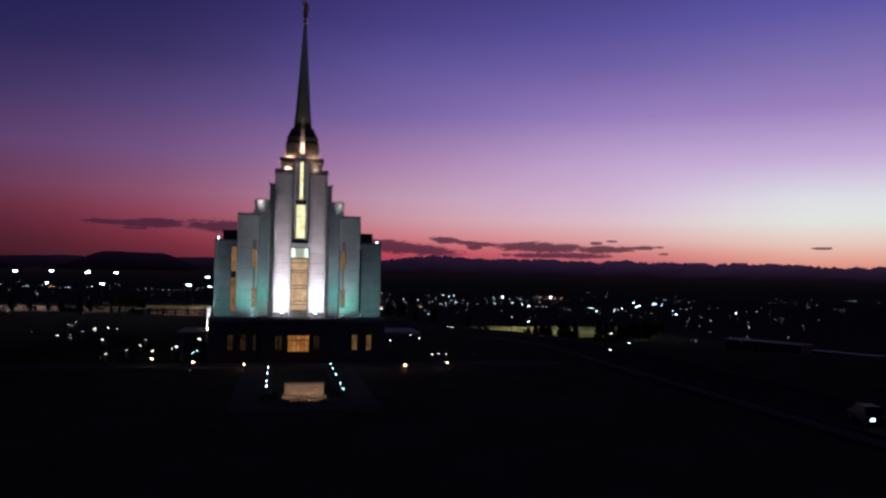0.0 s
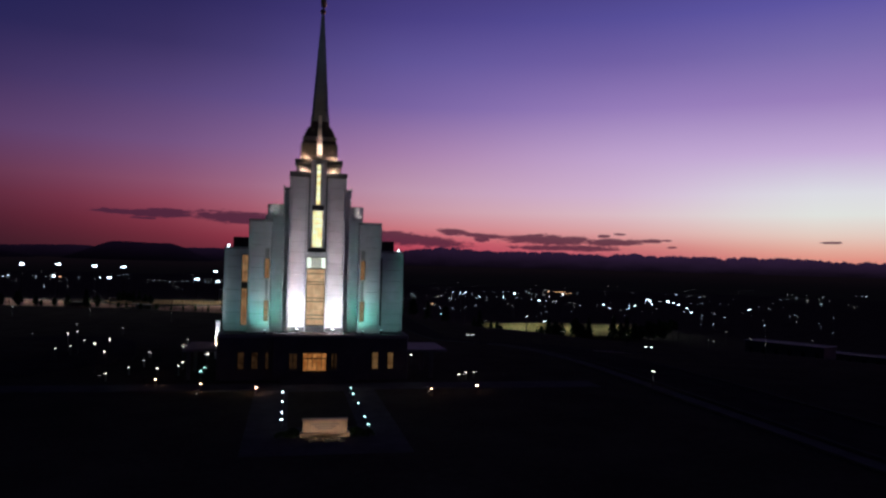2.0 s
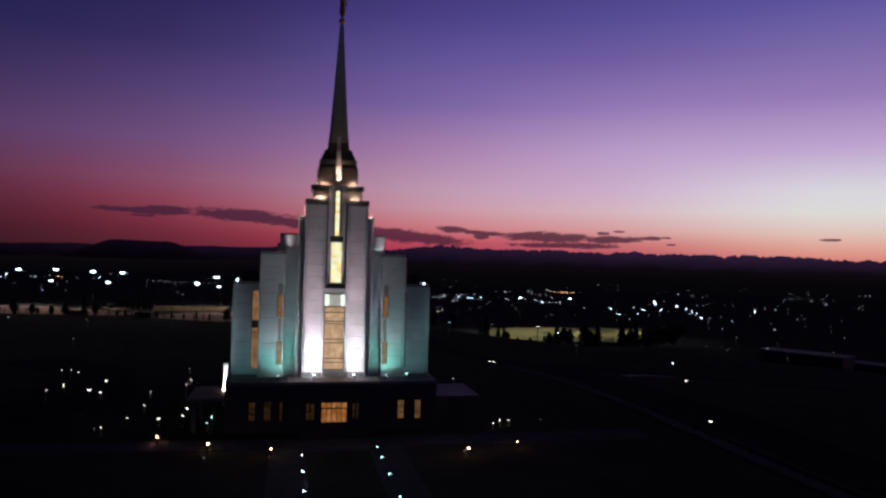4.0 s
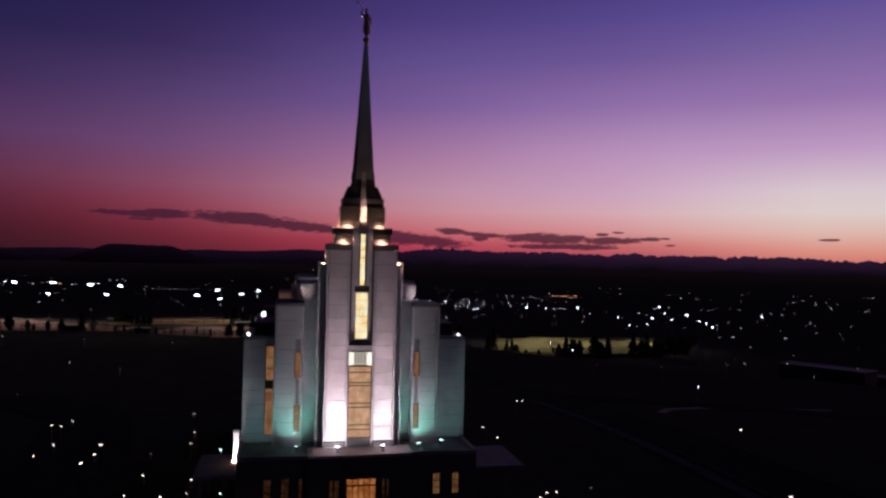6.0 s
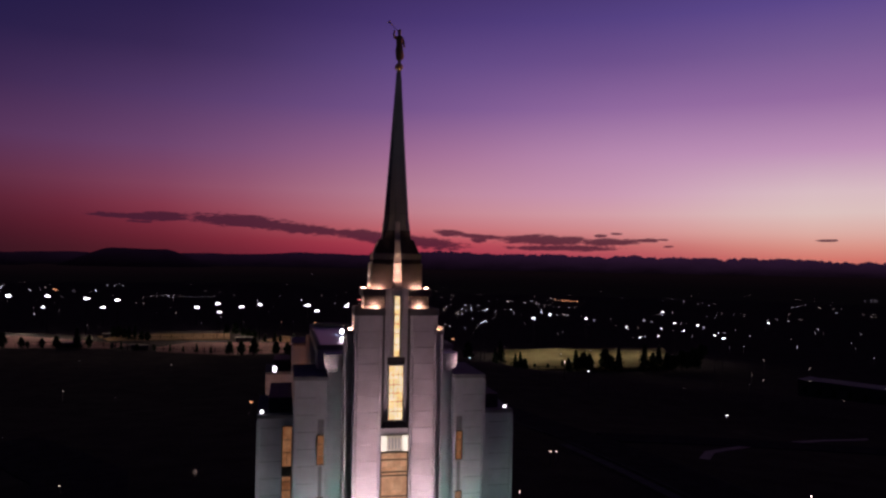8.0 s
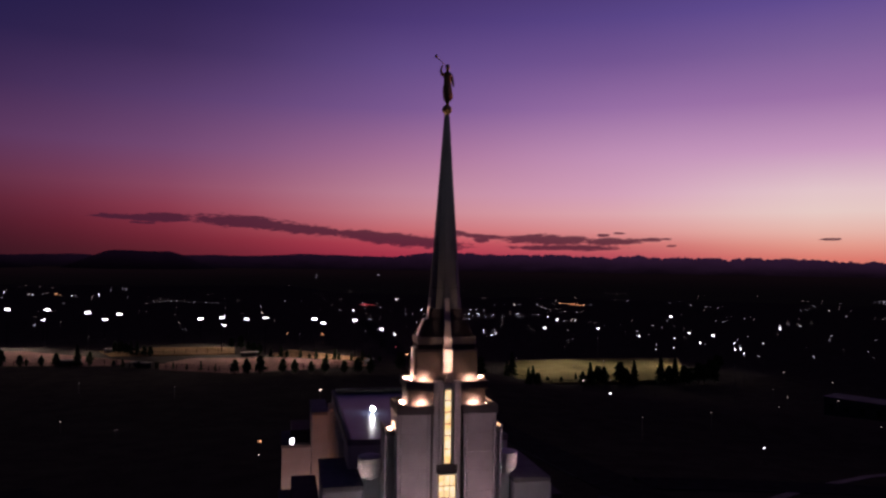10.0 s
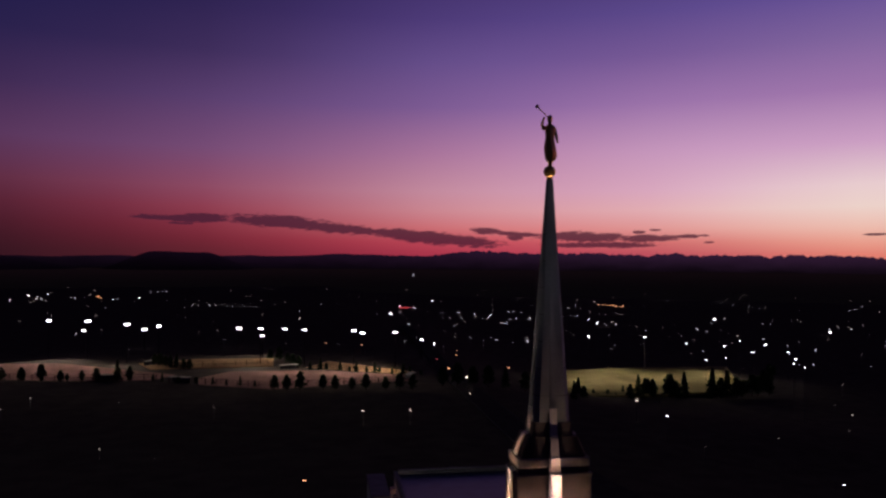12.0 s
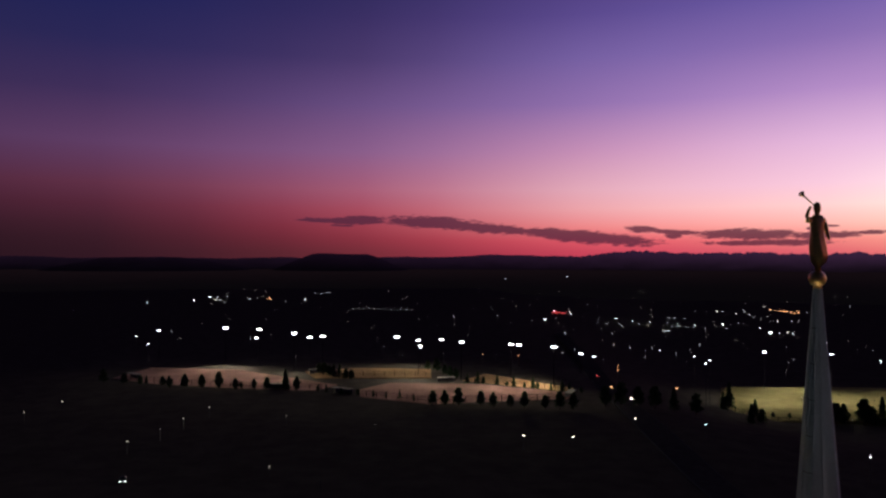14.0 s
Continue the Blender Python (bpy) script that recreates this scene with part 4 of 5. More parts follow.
part("foot_light", box(-0.2, 0.2, -0.75, -0.6, 4.86, 4.95), LAMPCREAM, side, "bright uplight")
part("arm", box(-0.06, 0.06, -0.8, -0.28, 4.76, 4.86), POLE, side)

# ---- plaza things ----
sign = thing("monument_sign", "low cream limestone sign wall lit from the ground", "sign", at=(0, -34.2, 1.2))
part("wall", box(-1.8, 1.8, -0.22, 0.22, 0.35, 1.38, 0.04), SIGN, sign)
part("base", box(-2.0, 2.0, -0.42, 0.42, 0.0, 0.36, 0.05), SIGN, sign)
part("coping", box(-1.86, 1.86, -0.28, 0.28, 1.38, 1.46, 0.02), SIGN, sign)
for k, (zz, ww) in enumerate(((1.02, 1.15), (0.82, 0.85), (0.64, 0.6))):
    part("lettering_bar", box(-ww, ww, -0.236, -0.216, zz, zz + 0.09), CAP, sign)
bed = thing("flower_bed", "pale flower bed before the sign wall", "flower bed", at=(0, -35.2, 1.2))
bm = bmesh.new()
for k in range(70):
    a, r = random.uniform(0, 6.283), math.sqrt(random.random())
    px, py = 1.4 * r * math.cos(a), 0.38 * r * math.sin(a)
    s = random.uniform(0.06, 0.13)
    bmesh.ops.create_icosphere(bm, subdivisions=1, radius=s, matrix=Matrix.Translation((px, py, 0.08 + 0.1 * (1 - r))) @ Matrix.Diagonal((1, 1, 0.7, 1)))
part("blossoms", bm, FLOWER, bed)
part("edging", lathe(bmesh.new(), [(0.5, 0.0), (0.5, 0.1), (0.44, 0.1), (0.44, 0.02)], 0, 0, 20), KERB, bed).scale = (2.9, 0.8, 0.6)
def shrub(x, y, r, seed):
    rnd = random.Random(seed)
    th = thing("shrub", "low dark clipped shrub beside the sign wall", "shrub", "shrubs round the sign", at=(x, y, ground_z(x, y)))
    bm = bmesh.new()
    for k in range(160):
        a, b = rnd.uniform(0, 6.283), rnd.uniform(0.0, 1.5)
        q = r * rnd.uniform(0.75, 1.05)
        c = Vector((q * math.cos(a) * math.cos(b), q * math.sin(a) * math.cos(b), 0.75 * q * math.sin(b)))
        m = Matrix.Translation(c) @ Euler((rnd.uniform(0, 6), rnd.uniform(0, 6), rnd.uniform(0, 6))).to_matrix().to_4x4()
        w = r * rnd.uniform(0.12, 0.24)
        bm.faces.new([bm.verts.new(m @ Vector(v)) for v in ((-w, 0, 0), (0, -w * 0.6, w * 0.2), (w, 0, 0), (0, w * 0.6, w * 0.2))])
    part("foliage", bm, LEAF, th)
    part("stem", lathe(bmesh.new(), [(0.05, 0.0), (0.03, 0.5 * r)], 0, 0, 6), BARK, th)


for k, (x, y, r) in enumerate(((-2.7, -34.0, 0.7), (-3.5, -34.4, 0.6), (2.7, -34.0, 0.7), (3.5, -34.3, 0.65), (-2.6, -33.2, 0.6), (2.6, -33.1, 0.6), (-1.4, -33.2, 0.55), (0.0, -33.1, 0.55), (1.4, -33.2, 0.55))):
    shrub(x, y, r, k)
for sx in (-1.2, 0, 1.2):
    gl = thing("ground_light", "small warm ground light before the sign", "ground light", "sign lights", at=(sx, -36.1, 1.2))
    part("housing", box(-0.14, 0.14, -0.1, 0.1, 0, 0.14, 0.02), POLE, gl)
    part("lens", box(-0.1, 0.1, 0.1, 0.115, 0.03, 0.12), LAMPSIGN, gl)


def bollard(x, y, mat, h=0.7, group="bollards along the walk"):
    z = ground_z(x, y) + 0.05
    th = thing("bollard_light", "short dark bollard light with a glowing head", "bollard light", group, at=(x, y, z))
    part("post", lathe(bmesh.new(), [(0.07, 0), (0.07, h - 0.1)], 0, 0, 10), POLE, th)
    part("head", lathe(bmesh.new(), [(0.055, h - 0.05), (0.06, h + 0.05)], 0, 0, 10), mat, th, "glowing head")
    part("cap", lathe(bmesh.new(), [(0.09, h + 0.05), (0.08, h + 0.08), (0.03, h + 0.1)], 0, 0, 10), POLE, th)
    return th


for y in (-17.8, -22.9, -28.0, -31.0):
    bollard(-3.5, y, LAMPWHITE)
for y in (-15.6, -19.2, -24.4, -30.3, -33.6):
    bollard(3.62, y, LAMPTEAL)


def path_lamp(x, y, h=0.8, mat=LAMPPATH, group="lamps along the front walk"):
    z = ground_z(x, y)
    th = thing("path_lamp", "short path lamp with a hooded warm head", "path lamp", group, at=(x, y, z))
    part("post", lathe(bmesh.new(), [(0.06, 0), (0.05, h)], 0, 0, 8), POLE, th)
    part("hood", lathe(bmesh.new(), [(0.34, h + 0.06), (0.3, h + 0.12), (0.06, h + 0.22)], 0, 0, 14), POLE, th)
    part("lens", lathe(bmesh.new(), [(0.08, h - 0.07), (0.11, h + 0.05)], 0, 0, 14), mat, th, "glowing lens")


for x, y in ((-6.3, -15.3), (-12.2, -12.8), (-17.3, -9.6), (12.3, -17.0), (17.8, -15.2)):
    path_lamp(x, y)


def lamp_post(x, y, top, mat, size=0.5, group="street lamps", label="tall dark street lamp with a bright head", cat="street lamp"):
    z = ground_z(x, y)
    th = thing("street_lamp", label, cat, group, at=(x, y, z))
    h = top - z
    part("pole", lathe(bmesh.new(), [(0.11, 0), (0.07, h - 0.1)], 0, 0, 8), POLE, th)
    part("arm", box(-size * 0.6, size * 0.6, -0.05, 0.05, h - 0.12, h - 0.04), POLE, th)
    part("head", box(-size * 0.62, size * 0.62, -size * 0.3, size * 0.3, h - 0.04, h + 0.06, 0.02), POLE, th)
    bm = bmesh.new()
    bmesh.ops.create_uvsphere(bm, u_segments=12, v_segments=8, radius=size * 0.5, matrix=Matrix.Translation((0, 0, h - 0.14)) @ Matrix.Diagonal((1.1, 1, 0.38, 1)))
    part("lens", bm, mat, th, "bright lens")
    return th


# lamps of the parking lanes beside the building: x, y, height of the head
for x, y, top, big in ((-58.0, 80.9, -2.2, 0), (-35.2, 23.2, 3.8, 0), (-32.9, 19.0, 4.5, 0), (-33.7, 18.8, 2.5, 0), (-33.6, 11.7, 3.0, 0), (-34.2, 21.0, 1.2, 0), (-36.8, 38.3, 0.5, 0),
                       (-26.3, 1.5, 4.8, 1), (-26.7, 11.1, 4.2, 1), (-28.4, 15.7, 1.6, 1), (-22.3, 15.5, 1.6, 0), (-21.3, 5.7, 2.2, 0), (-21.8, -0.9, 2.2, 0), (-18.4, -1.8, 2.2, 1),
                       (-16.0, -1.9, 2.5, 0), (-16.2, 3.5, 2.2, 1), (-17.9, 15.9, 2.8, 0), (-18.7, 27.1, 1.5, 0), (-23.4, -5.4, 2.2, 0), (-20.9, 43.7, -0.2, 0), (-16.0, 96.4, -2.2, 0), (-53, 146, -7, 0)):
    lamp_post(x, y, max(top, ground_z(x, y) + 0.9), LAMPWARM, 0.26 if big else 0.17, "lamps of the parking lanes", "short lamp post beside the parking lane", "lamp post")
for x, y, top in ((-14.3, 14.3, 2.4), (-13.3, 4.0, 3.2), (14.1, 7.8, 2.6), (18.8, -5.6, 2.1), (20.0, -5.0, 2.0), (17.7, -6.6, 2.0), (-13.0, -1.5, 2.2), (-13.2, -4.2, 2.2)):
    lamp_post(x, y, top, LAMPTEAL if x in (-14.3, -13.0, -13.2) else LAMPWARM, 0.28 if abs(x) > 13.25 and x < 15 else 0.2, "lamps beside the building", "low lamp post beside the building", "lamp post")
lamp_post(40, -14, 3.4, LAMPWARM, 0.28)
lamp_post(53, 13, 3.2, LAMPWARM, 0.26)
for x, y, top in ((31.7, 41.8, 2.0), (30.9, 42.2, 2.0), (20.1, 24.2, 1.9), (20.4, 17.8, 2.0)):
    lamp_post(x, y, top, LAMPWARM, 0.22, "lamps beside the building", "low lamp post beside the building", "lamp post")
lamp_post(104, 107, -8.0, LAMPWHITE, 0.45)
# orange and white road lamps towards the crossing
for x, y, m in ((43, 281, LAMPORANGE), (46, 255, LAMPWARM), (70, 279, LAMPORANGE), (58, 344, LAMPORANGE), (61, 211, LAMPTEAL), (40, 219, LAMPWARM),
                (15, 191, LAMPWARM), (0, 192, LAMPWARM), (95, 198, LAMPWARM), (94, 173, LAMPWHITE), (14, 108, LAMPWARM), (-16, 103, LAMPORANGE), (-1, 102, LAMPORANGE), (3, 101, LAMPORANGE)):
    big = x in (43, 46, 70, 14)
    lamp_post(x, y, -6.0 if y > 150 else -1.0, m, 1.0 if big else 0.5, "road lamps")
# tall lamps of the fields and parking lots of the town: x, y, height of the head, size
for x, y, top, size in ((152, 397, -4.7, 2.0), (183, 383, -3.9, 1.8), (231, 422, -13.1, 1.5), (245, 380, -6.7, 1.5), (245, 398, -12.0, 1.4), (252, 364, -7.1, 1.8), (257, 342, -12.9, 1.5), (262, 356, -11, 1.0),
                        (221, 328, -7.2, 1.2), (193, 252, -2.0, 0.9), (188, 238, -2.0, 0.9), (190, 322, -10, 1.0), (206, 330, -10, 0.9), (99, 353, -2.0, 0.8), (97, 327, -2.0, 0.9), (102, 337, -2.0, 0.9),
                        (-233, 426, -2.0, 1.0), (-207, 386, -2.0, 1.1)):
    lamp_post(x, y, top, LAMPWHITE, 0.8 * size, "lamps of the town")


def field_light(x, y, top=6.0, s=1.0):
    z = ground_z(x, y)
    h = top - z
    th = thing("field_light", "tall sports field light with a bank of white lamps", "field light", "field lights", at=(x, y, z))
    part("pole", lathe(bmesh.new(), [(0.15, 0), (0.09, h + 0.6)], 0, 0, 8), DARKPOLE, th)
    part("crossbar", box(-1.2 * s, 1.2 * s, 0.1, 0.25, h - 0.1, h + 0.1), DARKPOLE, th)
    for k in range(5):
        part("lamp", box((-1.15 + 0.47 * k) * s, (-0.75 + 0.47 * k) * s, -0.25, 0.1, h - 0.26 * s, h + 0.3 * s, 0.09), LAMPWHITE, th, "bright floodlight")
    return th


# x, y, height of the lamps, size
for x, y, top, s in ((-157, 375, 8.4, 1.1), (-135, 367, 8.8, 1.1), (-111, 349, 8.5, 1.1), (-116, 407, 0.4, 1.1), (-93, 336, 8.6, 1.0), (-63, 412, 0.3, 1.2), (-44, 336, 7.0, 0.9), (-45, 362, 0.8, 0.8),
                     (-34, 377, 2.9, 1.0), (-22, 327, 7.2, 0.9), (2, 318, 7.4, 1.0), (9, 371, 1.0, 1.1), (21, 304, 7.9, 0.9), (40, 351, -0.9, 0.8), (-146, 397, 1.0, 0.8), (-200, 385, 6.0, 0.7)):
    field_light(x, y, top, s)


def field(name, pts, mat, label, lift=0.12):
    bm = bmesh.new()
    z = max(ground_z(x, y) for x, y in pts) + lift
    top = [bm.verts.new((x, y, z)) for x, y in pts]
    low = [bm.verts.new((x, y, z - 1.5)) for x, y in pts]
    bm.faces.new(top)
    n = len(pts)
    for i in range(n):
        bm.faces.new((top[i], top[(i + 1) % n], low[(i + 1) % n], low[i]))
    return structure(name, bm, mat, label, "sports field")


field("field_clay", [(-192, 315), (-189, 351), (-141, 347), (-79, 304), (-87, 289), (-123, 292), (-167, 302)], SAND, "floodlit pale dirt ball field")
field("field_infield", [(-104, 344), (-77, 359), (-39, 357), (-37, 329), (-94, 323)], CLAY, "floodlit tan ball field behind")
field("field_dirt", [(-67, 293), (-56, 312), (-13, 312), (24, 293), (27, 279), (-34, 262), (-64, 276)], SAND, "floodlit pinkish dirt ball field")
field("field_small", [(-21, 323), (-10, 345), (30, 305), (28, 296)], CLAY, "floodlit yellowish ball field")
field("field_turf", [(128, 400), (190, 406), (250, 403), (232, 366), (208, 316), (118, 310), (106, 330)], TURF, "floodlit green sports turf")
for x, y, tx, ty, p in ((-157, 375, -145, 338, 46), (-111, 349, -118, 322, 36), (-135, 367, -165, 340, 40), (-34, 377, -72, 352, 40), (-22, 327, -22, 300, 32), (-44, 336, -50, 305, 34),
                        (2, 318, 8, 292, 32), (21, 304, 6, 330, 32)):
    spot("field_spot", (x, y, 6.5), (tx * 0.96, ty * 0.955, -11), p * 1450, (1.0, 0.86, 0.77), 110, 1.0, 0.6)


for x, y, tx, ty in ((140, 360, 135, 352), (178, 368, 180, 350), (225, 372, 218, 360), (165, 398, 160, 372)):
    spot("turf_spot", (x, y, -2.6), (tx, ty, -28), 30000, (1.0, 0.92, 0.82), 150, 1.0, 0.6)


# ---- fences and shelters of the ball fields ----
def fence(x0, y0, x1, y1, h=2.4):
    n = max(2, int(math.hypot(x1 - x0, y1 - y0) / 5))
    th = thing("fence", "dark chain-link fence of slim posts beside a ball field", "fence", "fences of the ball fields", at=(x0, y0, ground_z(x0, y0)))
    post = mesh_of("post", box(-0.09, 0.09, -0.09, 0.09, -0.3, h), DARKPOLE)
    tops = []
    for k in range(n + 1):
        x, y = x0 + (x1 - x0) * k / n, y0 + (y1 - y0) * k / n
        ob = new("post", post)
        ob.parent = th
        ob.location = (x - x0, y - y0, ground_z(x, y) + 0.15 - ground_z(x0, y0))
        tops.append(Vector(ob.location) + Vector((0, 0, h - 0.05)))
    for up in (0.0, 1.2):
        bm = bmesh.new()
        limb(bm, [(p - Vector((0, 0, up)), 0.05) for p in tops], 5)
        part("rail", bm, DARKPOLE, th)


for a in ((-176, 306, -126, 293), (-126, 293, -84, 291), (-66, 279, -34, 264), (-34, 264, 26, 277), (-92, 331, -40, 333), (-20, 320, 26, 299), (112, 330, 120, 311), (120, 311, 205, 314)):
    fence(*a)


def dugout(x, y, turn, w=9.0):
    th = thing("dugout", "low open shelter with a pale flat roof by a ball field", "shelter", "shelters of the ball fields", at=(x, y, ground_z(x, y)))
    th.rotation_euler = (0, 0, turn)
    part("back_wall", box(-w / 2, w / 2, 1.1, 1.3, -0.4, 2.3, 0.03), BUILDING, th)
    part("roof", box(-w / 2 - 0.4, w / 2 + 0.4, -1.5, 1.6, 2.3, 2.5, 0.04), PALEPAVE, th, "pale flat roof")
    part("bench", box(-w / 2 + 0.4, w / 2 - 0.4, 0.5, 0.95, 0.35, 0.5, 0.02), PAVE, th)
    for px in (-w / 2 + 0.15, 0.0, w / 2 - 0.15):
        part("post", box(px - 0.07, px + 0.07, -1.35, -1.2, -0.4, 2.3), DARKPOLE, th)


for x, y, turn, w in ((-104, 292, 0.1, 10), (-73, 283, -0.5, 9), (-182, 316, -0.6, 8), (-29, 318, 0.3, 8), (-96, 338, 0.9, 8), (26, 284, 1.2, 8)):
    dugout(x, y, turn, w)

# ---- trees ----
def tree_mesh(kind, h, seed):
    rnd = random.Random(seed)
    bt = bmesh.new()
    pts = [((0, 0, 0), 0.035 * h), ((0.01 * h, 0, 0.25 * h), 0.026 * h), ((0, 0.01 * h, 0.6 * h), 0.015 * h), ((0, 0, 0.93 * h), 0.004 * h)]
    limb(bt, pts, 7)
    for k in range(7):
        a, z = rnd.uniform(0, 6.28), h * rnd.uniform(0.25, 0.7)
        l = h * (0.2 if kind == "round" else 0.12)
        limb(bt, [((0, 0, z), 0.012 * h), ((l * math.cos(a), l * math.sin(a), z + l * (0.7 if kind == "round" else 0.1)), 0.004 * h)], 5)
    bc = bmesh.new()
    for k in range(620):
        if kind == "round":
            while True:
                p = Vector((rnd.uniform(-1, 1), rnd.uniform(-1, 1), rnd.uniform(-1, 1)))
                if 0.25 < p.length < 1.0 + 0.18 * math.sin(p.x * 5 + seed) * math.cos(p.z * 4):
                    break
            w = 0.29 * h * (1.0 - 0.42 * p.z) * (0.8 + 0.2 * math.sin(p.z * 9 + seed * 2 + p.x * 3))
            c = Vector((p.x * w, p.y * w, 0.56 * h + p.z * 0.42 * h))
        else:
            t = rnd.random() ** 0.75
            r = 0.25 * h * (1 - t) * rnd.uniform(0.45, 1.1) * (0.85 + 0.3 * math.sin(t * 38))
            a = rnd.uniform(0, 6.28)
            c = Vector((r * math.cos(a), r * math.sin(a), 0.08 * h + t * 0.92 * h))
        s = h * rnd.uniform(0.03, 0.075)
        m = Matrix.Translation(c) @ Euler((rnd.uniform(0, 6), rnd.uniform(0, 6), rnd.uniform(0, 6))).to_matrix().to_4x4()
        vs = [bc.verts.new(m @ Vector(v)) for v in ((-s, 0, 0), (0, -s * 0.6, s * 0.25), (s, 0, 0), (0, s * 0.6, s * 0.25))]
        bc.faces.new(vs)
    me = bpy.data.meshes.new("crown")
    bc.to_mesh(me)
    bc.free()
    me.materials.append(LEAF)
    return mesh_of("trunk", bt, BARK), me


PROTO = {}
for kind, h, seed in (("round", 7.5, 1), ("round", 6.5, 5), ("cone", 9.0, 2), ("cone", 7.0, 3)):
    PROTO[(kind, seed)] = (h, tree_mesh(kind, h, seed))


def tree(x, y, key, scale=1.0, turn=0.0):
    h, (trunk, crown) = PROTO[key]
    th = thing("tree", "dark leafy young tree at the edge of the field" if key[0] == "round" else "dark conical evergreen beside the field", "tree", "trees by the fields", at=(x, y, ground_z(x, y) - 0.1))
    th.rotation_euler = (0, 0, turn)
    th.scale = (scale, scale, scale)
    for nm, me in (("trunk", trunk), ("crown", crown)):
        o = new(nm, me)
        o.parent = th


rnd = random.Random(4)
K = list(PROTO)
for x0, y0, x1, y1, n, keys, s in ((-152, 291, -94, 288, 9, (0, 1, 2), 0.9), (-168, 300, -120, 290, 6, (1, 3), 0.6), (-33, 260, 24, 256, 10, (0, 1), 0.95), (-86, 287, -40, 268, 8, (1, 0, 3), 0.5), (-18, 315, 31, 294, 13, (1, 2), 0.55),
                                   (105, 330, 112, 338, 2, (2, 3), 1.4), (108, 300, 114, 304, 2, (2, 0), 1.1), (142, 308, 154, 310, 4, (0, 2, 1), 1.35), (162, 309, 172, 310, 3, (2, 0), 1.5), (186, 309, 220, 312, 8, (0, 2, 1), 1.45),
                                   (36, 262, 74, 268, 6, (2, 0), 1.2), (-188, 302, -159, 296, 4, (0, 1), 0.9), (-96, 336, -74, 318, 7, (0, 2, 1), 0.8),
                                   (-39, 354, -24, 325, 5, (0, 1), 0.9), (222, 322, 262, 372, 7, (0, 2), 1.2)):
    for i in range(n):
        t = i / max(1, n - 1)
        tree(x0 + (x1 - x0) * t + rnd.uniform(-1.5, 1.5), y0 + (y1 - y0) * t + rnd.uniform(-2, 2), K[rnd.choice(keys)], s * rnd.uniform(0.8, 1.2), rnd.uniform(0, 6))

# single trees standing in front of the turf
for x, y, k, sc in ((117, 318, 2, 1.0), (126, 320, 1, 0.55), (133, 318, 0, 0.5), (143, 322, 3, 0.75)):
    tree(x, y, K[k], sc, rnd.uniform(0, 6))

# ---- small far lights of the town, too many to count ----
def far_lights(name, spots, mat, size, label):
    bm, posts = bmesh.new(), bmesh.new()
    for x, y, z in spots:
        s = size * random.uniform(0.45, 1.0) * max(0.4, math.hypot(x, y) / 500)
        bmesh.ops.create_icosphere(bm, subdivisions=1, radius=s, matrix=Matrix.Translation((x, y, z)) @ Matrix.Diagonal((1.3, 1.3, 0.8, 1)))
        tri_box(posts, x - 0.06, x + 0.06, y - 0.06, y + 0.06, ground_z(x, y) - 0.3, z - s * 0.5)
    ob = new(name, mesh_of(name, bm, mat))
    tagged(ob, label, "town lights", "", "stuff")
    tagged(part("posts", posts, POLE, ob), "thin dark lamp posts", "", "", "stuff")


rnd = random.Random(11)
def scatter(n, a0, a1, d0, d1, z0=-9, z1=-4):
    out = []
    for _ in range(n):
        a, d = radians(rnd.uniform(a0, a1)), d0 * (d1 / d0) ** rnd.random()
        out.append((d * math.sin(a), d * math.cos(a), rnd.uniform(z0, z1)))
    return out


TOWN_WEST = [(-562, 1485), (-511, 1336), (-501, 1332), (-450, 1207), (-493, 1460), (-461, 1380), (-487, 1553), (-454, 1411), (-281, 921), (-364, 1287), (-307, 1162), (-403, 1705), (-388, 1704), (-383, 1734), (-375, 1733), (-265, 1202), (-35, 646), (-40, 784), (7, 1005), (-16, 1009), (87, 912), (41, 705), (-4, 386), (-265, 555), (-227, 481), (-177, 483), (-74, 428), (-57, 382), (-51, 440)]
TOWN_MID = [(36, 400), (60, 588), (47, 428), (59, 394), (152, 972), (136, 872), (146, 875), (159, 866), (158, 845), (177, 865), (184, 864), (190, 853), (100, 582), (124, 721), (113, 579), (111, 518), (122, 563), (133, 587), (134, 567), (253, 993), (260, 993), (269, 978), (216, 841), (224, 840), (192, 786), (190, 768), (196, 777), (228, 820), (237, 829), (249, 819), (272, 817), (184, 627), (164, 585), (143, 550), (339, 1168), (357, 1167), (374, 1166), (383, 1166)]
TOWN_EAST = [(305, 752), (320, 768), (318, 751), (374, 947), (381, 946), (399, 946), (402, 933), (255, 616), (212, 508), (224, 528), (526, 1363), (698, 1392), (447, 771), (379, 679), (374, 652), (408, 684), (388, 619), (748, 1226), (727, 1269), (791, 1342), (507, 761), (506, 743), (550, 806), (577, 806), (577, 786), (1263, 1710), (848, 1044), (885, 1078), (530, 673), (401, 543), (374, 484), (515, 1163), (320, 600)]
TOWN_BRIGHT = [(299, 761), (489, 838), (506, 640), (62, 785), (54, 398)]
TOWN_WARM = [(489, 1245), (489, 1224), (489, 1203), (487, 1183), (492, 1183), (490, 1164), (488, 1145), (502, 1164), (-11, 390), (9, 385), (-439, 1441), (-412, 1364), (60, 356)]
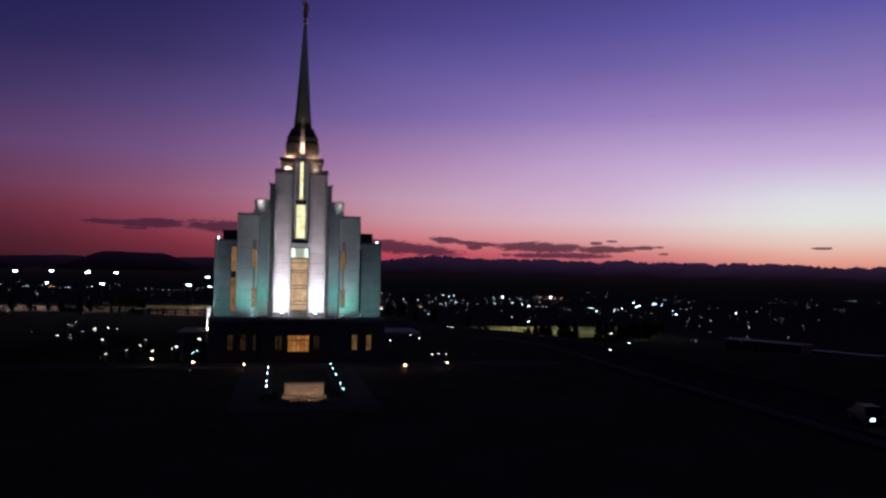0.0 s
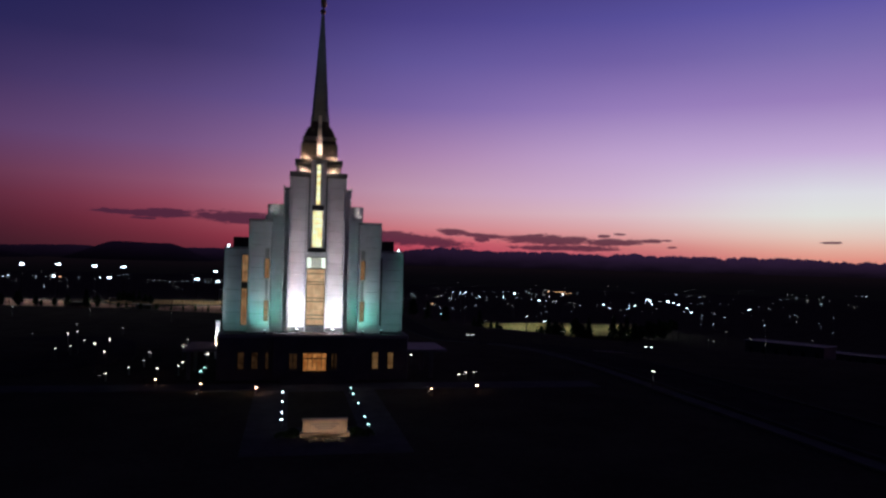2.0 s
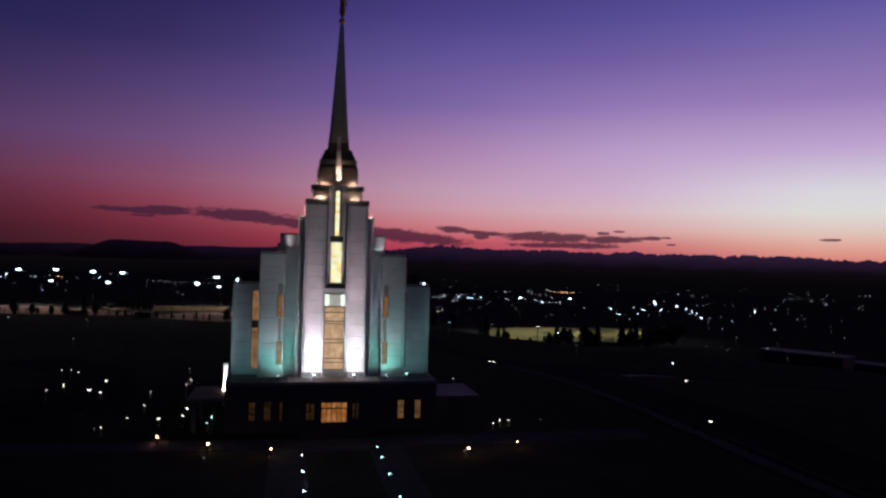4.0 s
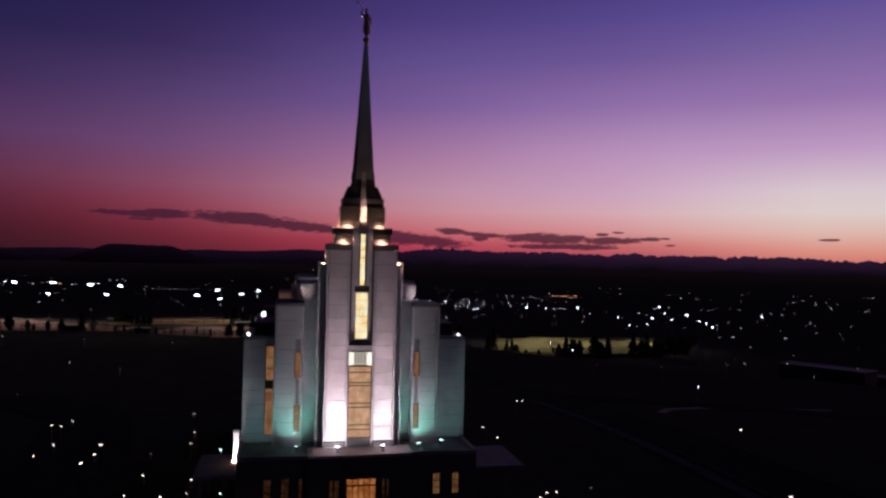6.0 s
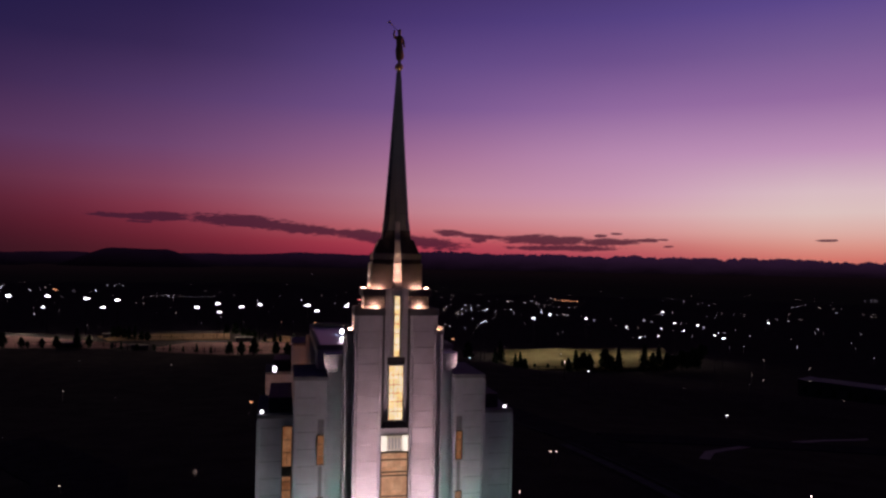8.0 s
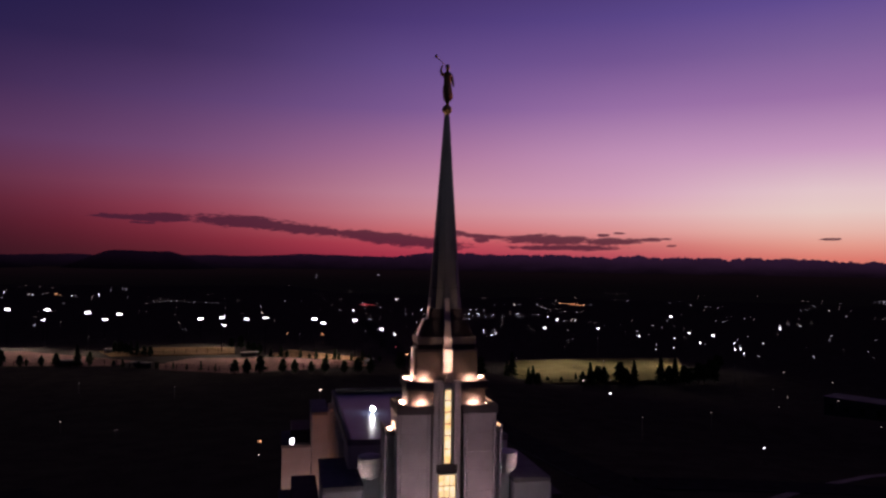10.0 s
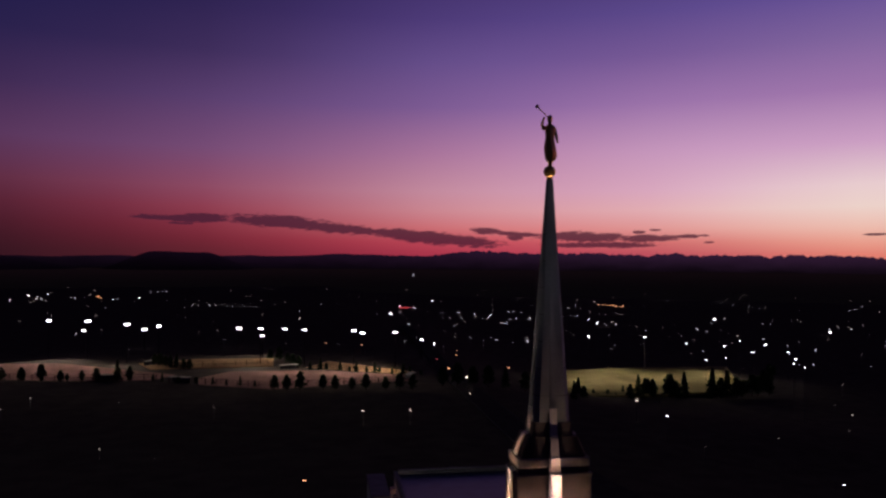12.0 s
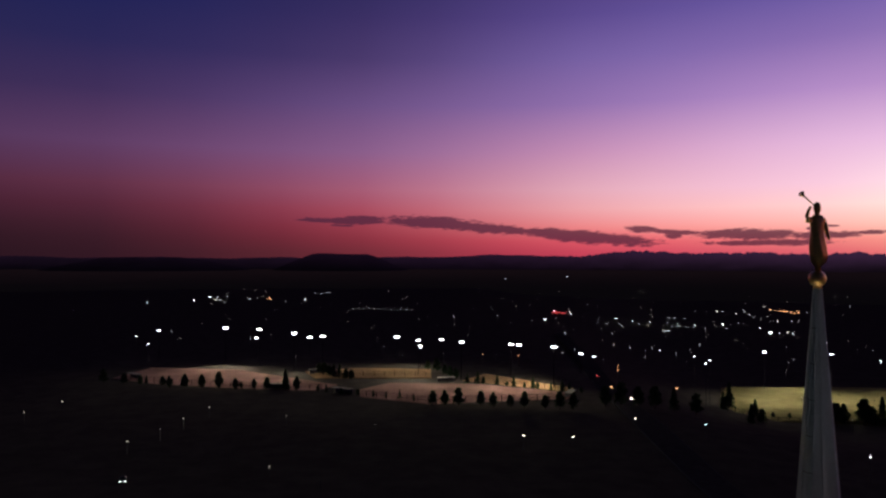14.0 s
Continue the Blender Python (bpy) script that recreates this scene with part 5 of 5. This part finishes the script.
TOWN_RIGHT = [(1286, 1363), (1303, 1365), (1317, 1367), (505, 508), (421, 424), (393, 388), (353, 328), (779, 794), (406, 432), (1144, 1298), (795, 878), (302, 889), (311, 889), (318, 889), (314, 666), (387, 574), (317, 478), (340, 466), (373, 518), (274, 477), (894, 1034), (561, 679), (347, 391), (297, 396), (307, 395), (458, 509), (504, 561), (998, 1198), (562, 700), (252, 538), (383, 1033), (385, 1013), (389, 1122), (425, 1187), (397, 1088), (731, 1145), (739, 1146), (714, 1084), (509, 847)]
TOWN_FAR = [(-541, 1304), (-587, 1509), (-571, 1563), (-373, 1298), (-346, 1363), (106, 1112), (127, 1077), (175, 969), (189, 928), (207, 910), (224, 893), (238, 895), (254, 879), (290, 884), (319, 888), (316, 836), (-581, 1196), (-555, 921), (-37, 1210), (9, 794), (194, 1347)]
LOT_EAST = [(149, 162), (193, 187), (160, 131), (197, 221), (87, 137), (118, 152), (197, 154), (259, 306), (260, 270), (216, 256), (149, 292)]
ROW_WEST = [(-186 + 7.6 * k, 975 - 2 * k) for k in range(12)]


def on_ground(pts, up=4.0):
    return [(x, y, ground_z(x, y) + up) for x, y in pts]


far_lights("town_lights", on_ground(TOWN_WEST + TOWN_MID + ROW_WEST) + [(71, 2189, -8), (303, 2541, -8)], TOWNMIXED, 0.32, "white lights of the town in the dark plain")
far_lights("town_lights_east", on_ground(TOWN_EAST + TOWN_RIGHT), TOWNMIXED, 0.31, "white lights of the town beyond the turf")
far_lights("town_lights_bright", on_ground(TOWN_BRIGHT), LAMPWHITE, 0.55, "bright white lights of the town")
far_lights("town_lights_faint", on_ground([p[:2] for p in scatter(46, -24, 42, 360, 1300) + scatter(150, -22, 46, 620, 2100)]), LAMPDIM, 0.2, "faint lights among the town's trees")
far_lights("town_lights_far", on_ground(TOWN_FAR), LAMPWHITE, 0.27, "small white lights in the far streets of the town")
far_lights("town_lights_warm", on_ground(TOWN_WARM), LAMPORANGE, 0.42, "orange lights of the town")
far_lights("lot_lights_east", on_ground(LOT_EAST, 6.0), LAMPDIM, 0.45, "pale lamps on the dark lots")
far_lights("lot_lights", [(x, y, -7.0) for x, y in ((-175, 219), (-173, 239), (-119, 181), (-115, 213), (-116, 197), (-113, 232), (-81, 220), (-48, 208), (-69, 157))], LAMPDIM, 0.5, "faint lamps in the dark lots")
far_lights("town_sign_red", [(88 + 4 * k, 950 - k, ground_z(88, 950) + 8) for k in range(5)] + [(43, 317, -7)], LAMPRED, 0.42, "red lit signs of the town")


# ---- town buildings that catch some light ----
def town_building(x, y, w, d, h, turn=0.0):
    th = thing("town_building", "low plain town building with a grey flat roof", "building", "town buildings", at=(x, y, ground_z(x, y) - 0.5))
    th.rotation_euler = (0, 0, turn)
    wall = part("wall", box(-w / 2, w / 2, -d / 2, d / 2, 0, h, 0.05), BUILDING, th)
    part("roof", box(-w / 2 - 0.4, w / 2 + 0.4, -d / 2 - 0.4, d / 2 + 0.4, h, h + 0.35, 0.05), TOWNROOF, th)
    n = max(2, int(w / 6))
    for i in range(n):
        xc = -w / 2 + w * (i + 0.5) / n
        part("window", box(xc - 0.8, xc + 0.8, -d / 2 - 0.06, -d / 2 + 0.02, h * 0.35, h * 0.7), BLANK, wall)


for x, y, w, d, h, t in ((222, 200, 36, 12, 8, -1.09), (252, 186, 30, 10, 6, -1.09)):
    town_building(x, y, w, d, h, t)


def car(x, y, turn):
    th = thing("car", "dark car with its headlights on", "car", "cars on the roads", at=(x, y, ground_z(x, y) + 0.14))
    th.rotation_euler = (0, 0, turn)
    bm = box(-0.9, 0.9, -2.2, 2.2, 0.35, 0.85, 0.12)
    frustum(bm, 0, 0.2, 0.84, 0.8, 1.4, 1.45, 0.62, 0.85)
    part("body", bm, CARPAINT, th)
    part("windscreen", frustum(bmesh.new(), 0, 0.2, 0.9, 0.74, 1.42, 1.38, 0.6, 0.92), BLANK, th)
    for sx in (-1, 1):
        part("headlight", box(sx * 0.5, sx * 0.82, -2.26, -2.2, 0.58, 0.74), TOWNWHITE, th, "bright headlight")
        for wy in (-1.35, 1.35):
            bm = bmesh.new()
            bmesh.ops.create_cone(bm, cap_ends=True, segments=14, radius1=0.33, radius2=0.33, depth=0.22, matrix=Matrix.Translation((sx * 0.82, wy, 0.2)) @ Matrix.Rotation(radians(90), 4, "Y"))
            wh = part("wheel", bm, RUBBER, th)
            bm = bmesh.new()
            bmesh.ops.create_cone(bm, cap_ends=True, segments=12, radius1=0.2, radius2=0.18, depth=0.24, matrix=Matrix.Translation((sx * 0.82, wy, 0.2)) @ Matrix.Rotation(radians(90), 4, "Y"))
            part("rim", bm, POLE, wh)


car(45.3, -51.5, -0.35)
car(-105.0, 150.0, 0.45)

# ---- coursed stone panels of the tower piers and side blocks ----
for sx in (-1, 1):
    coursed(pier_w[sx], min(sx * 1.4, sx * 3.19), max(sx * 1.4, sx * 3.19), -3.75, -3.45, 7.28, 25.8, 1.3, STONE)
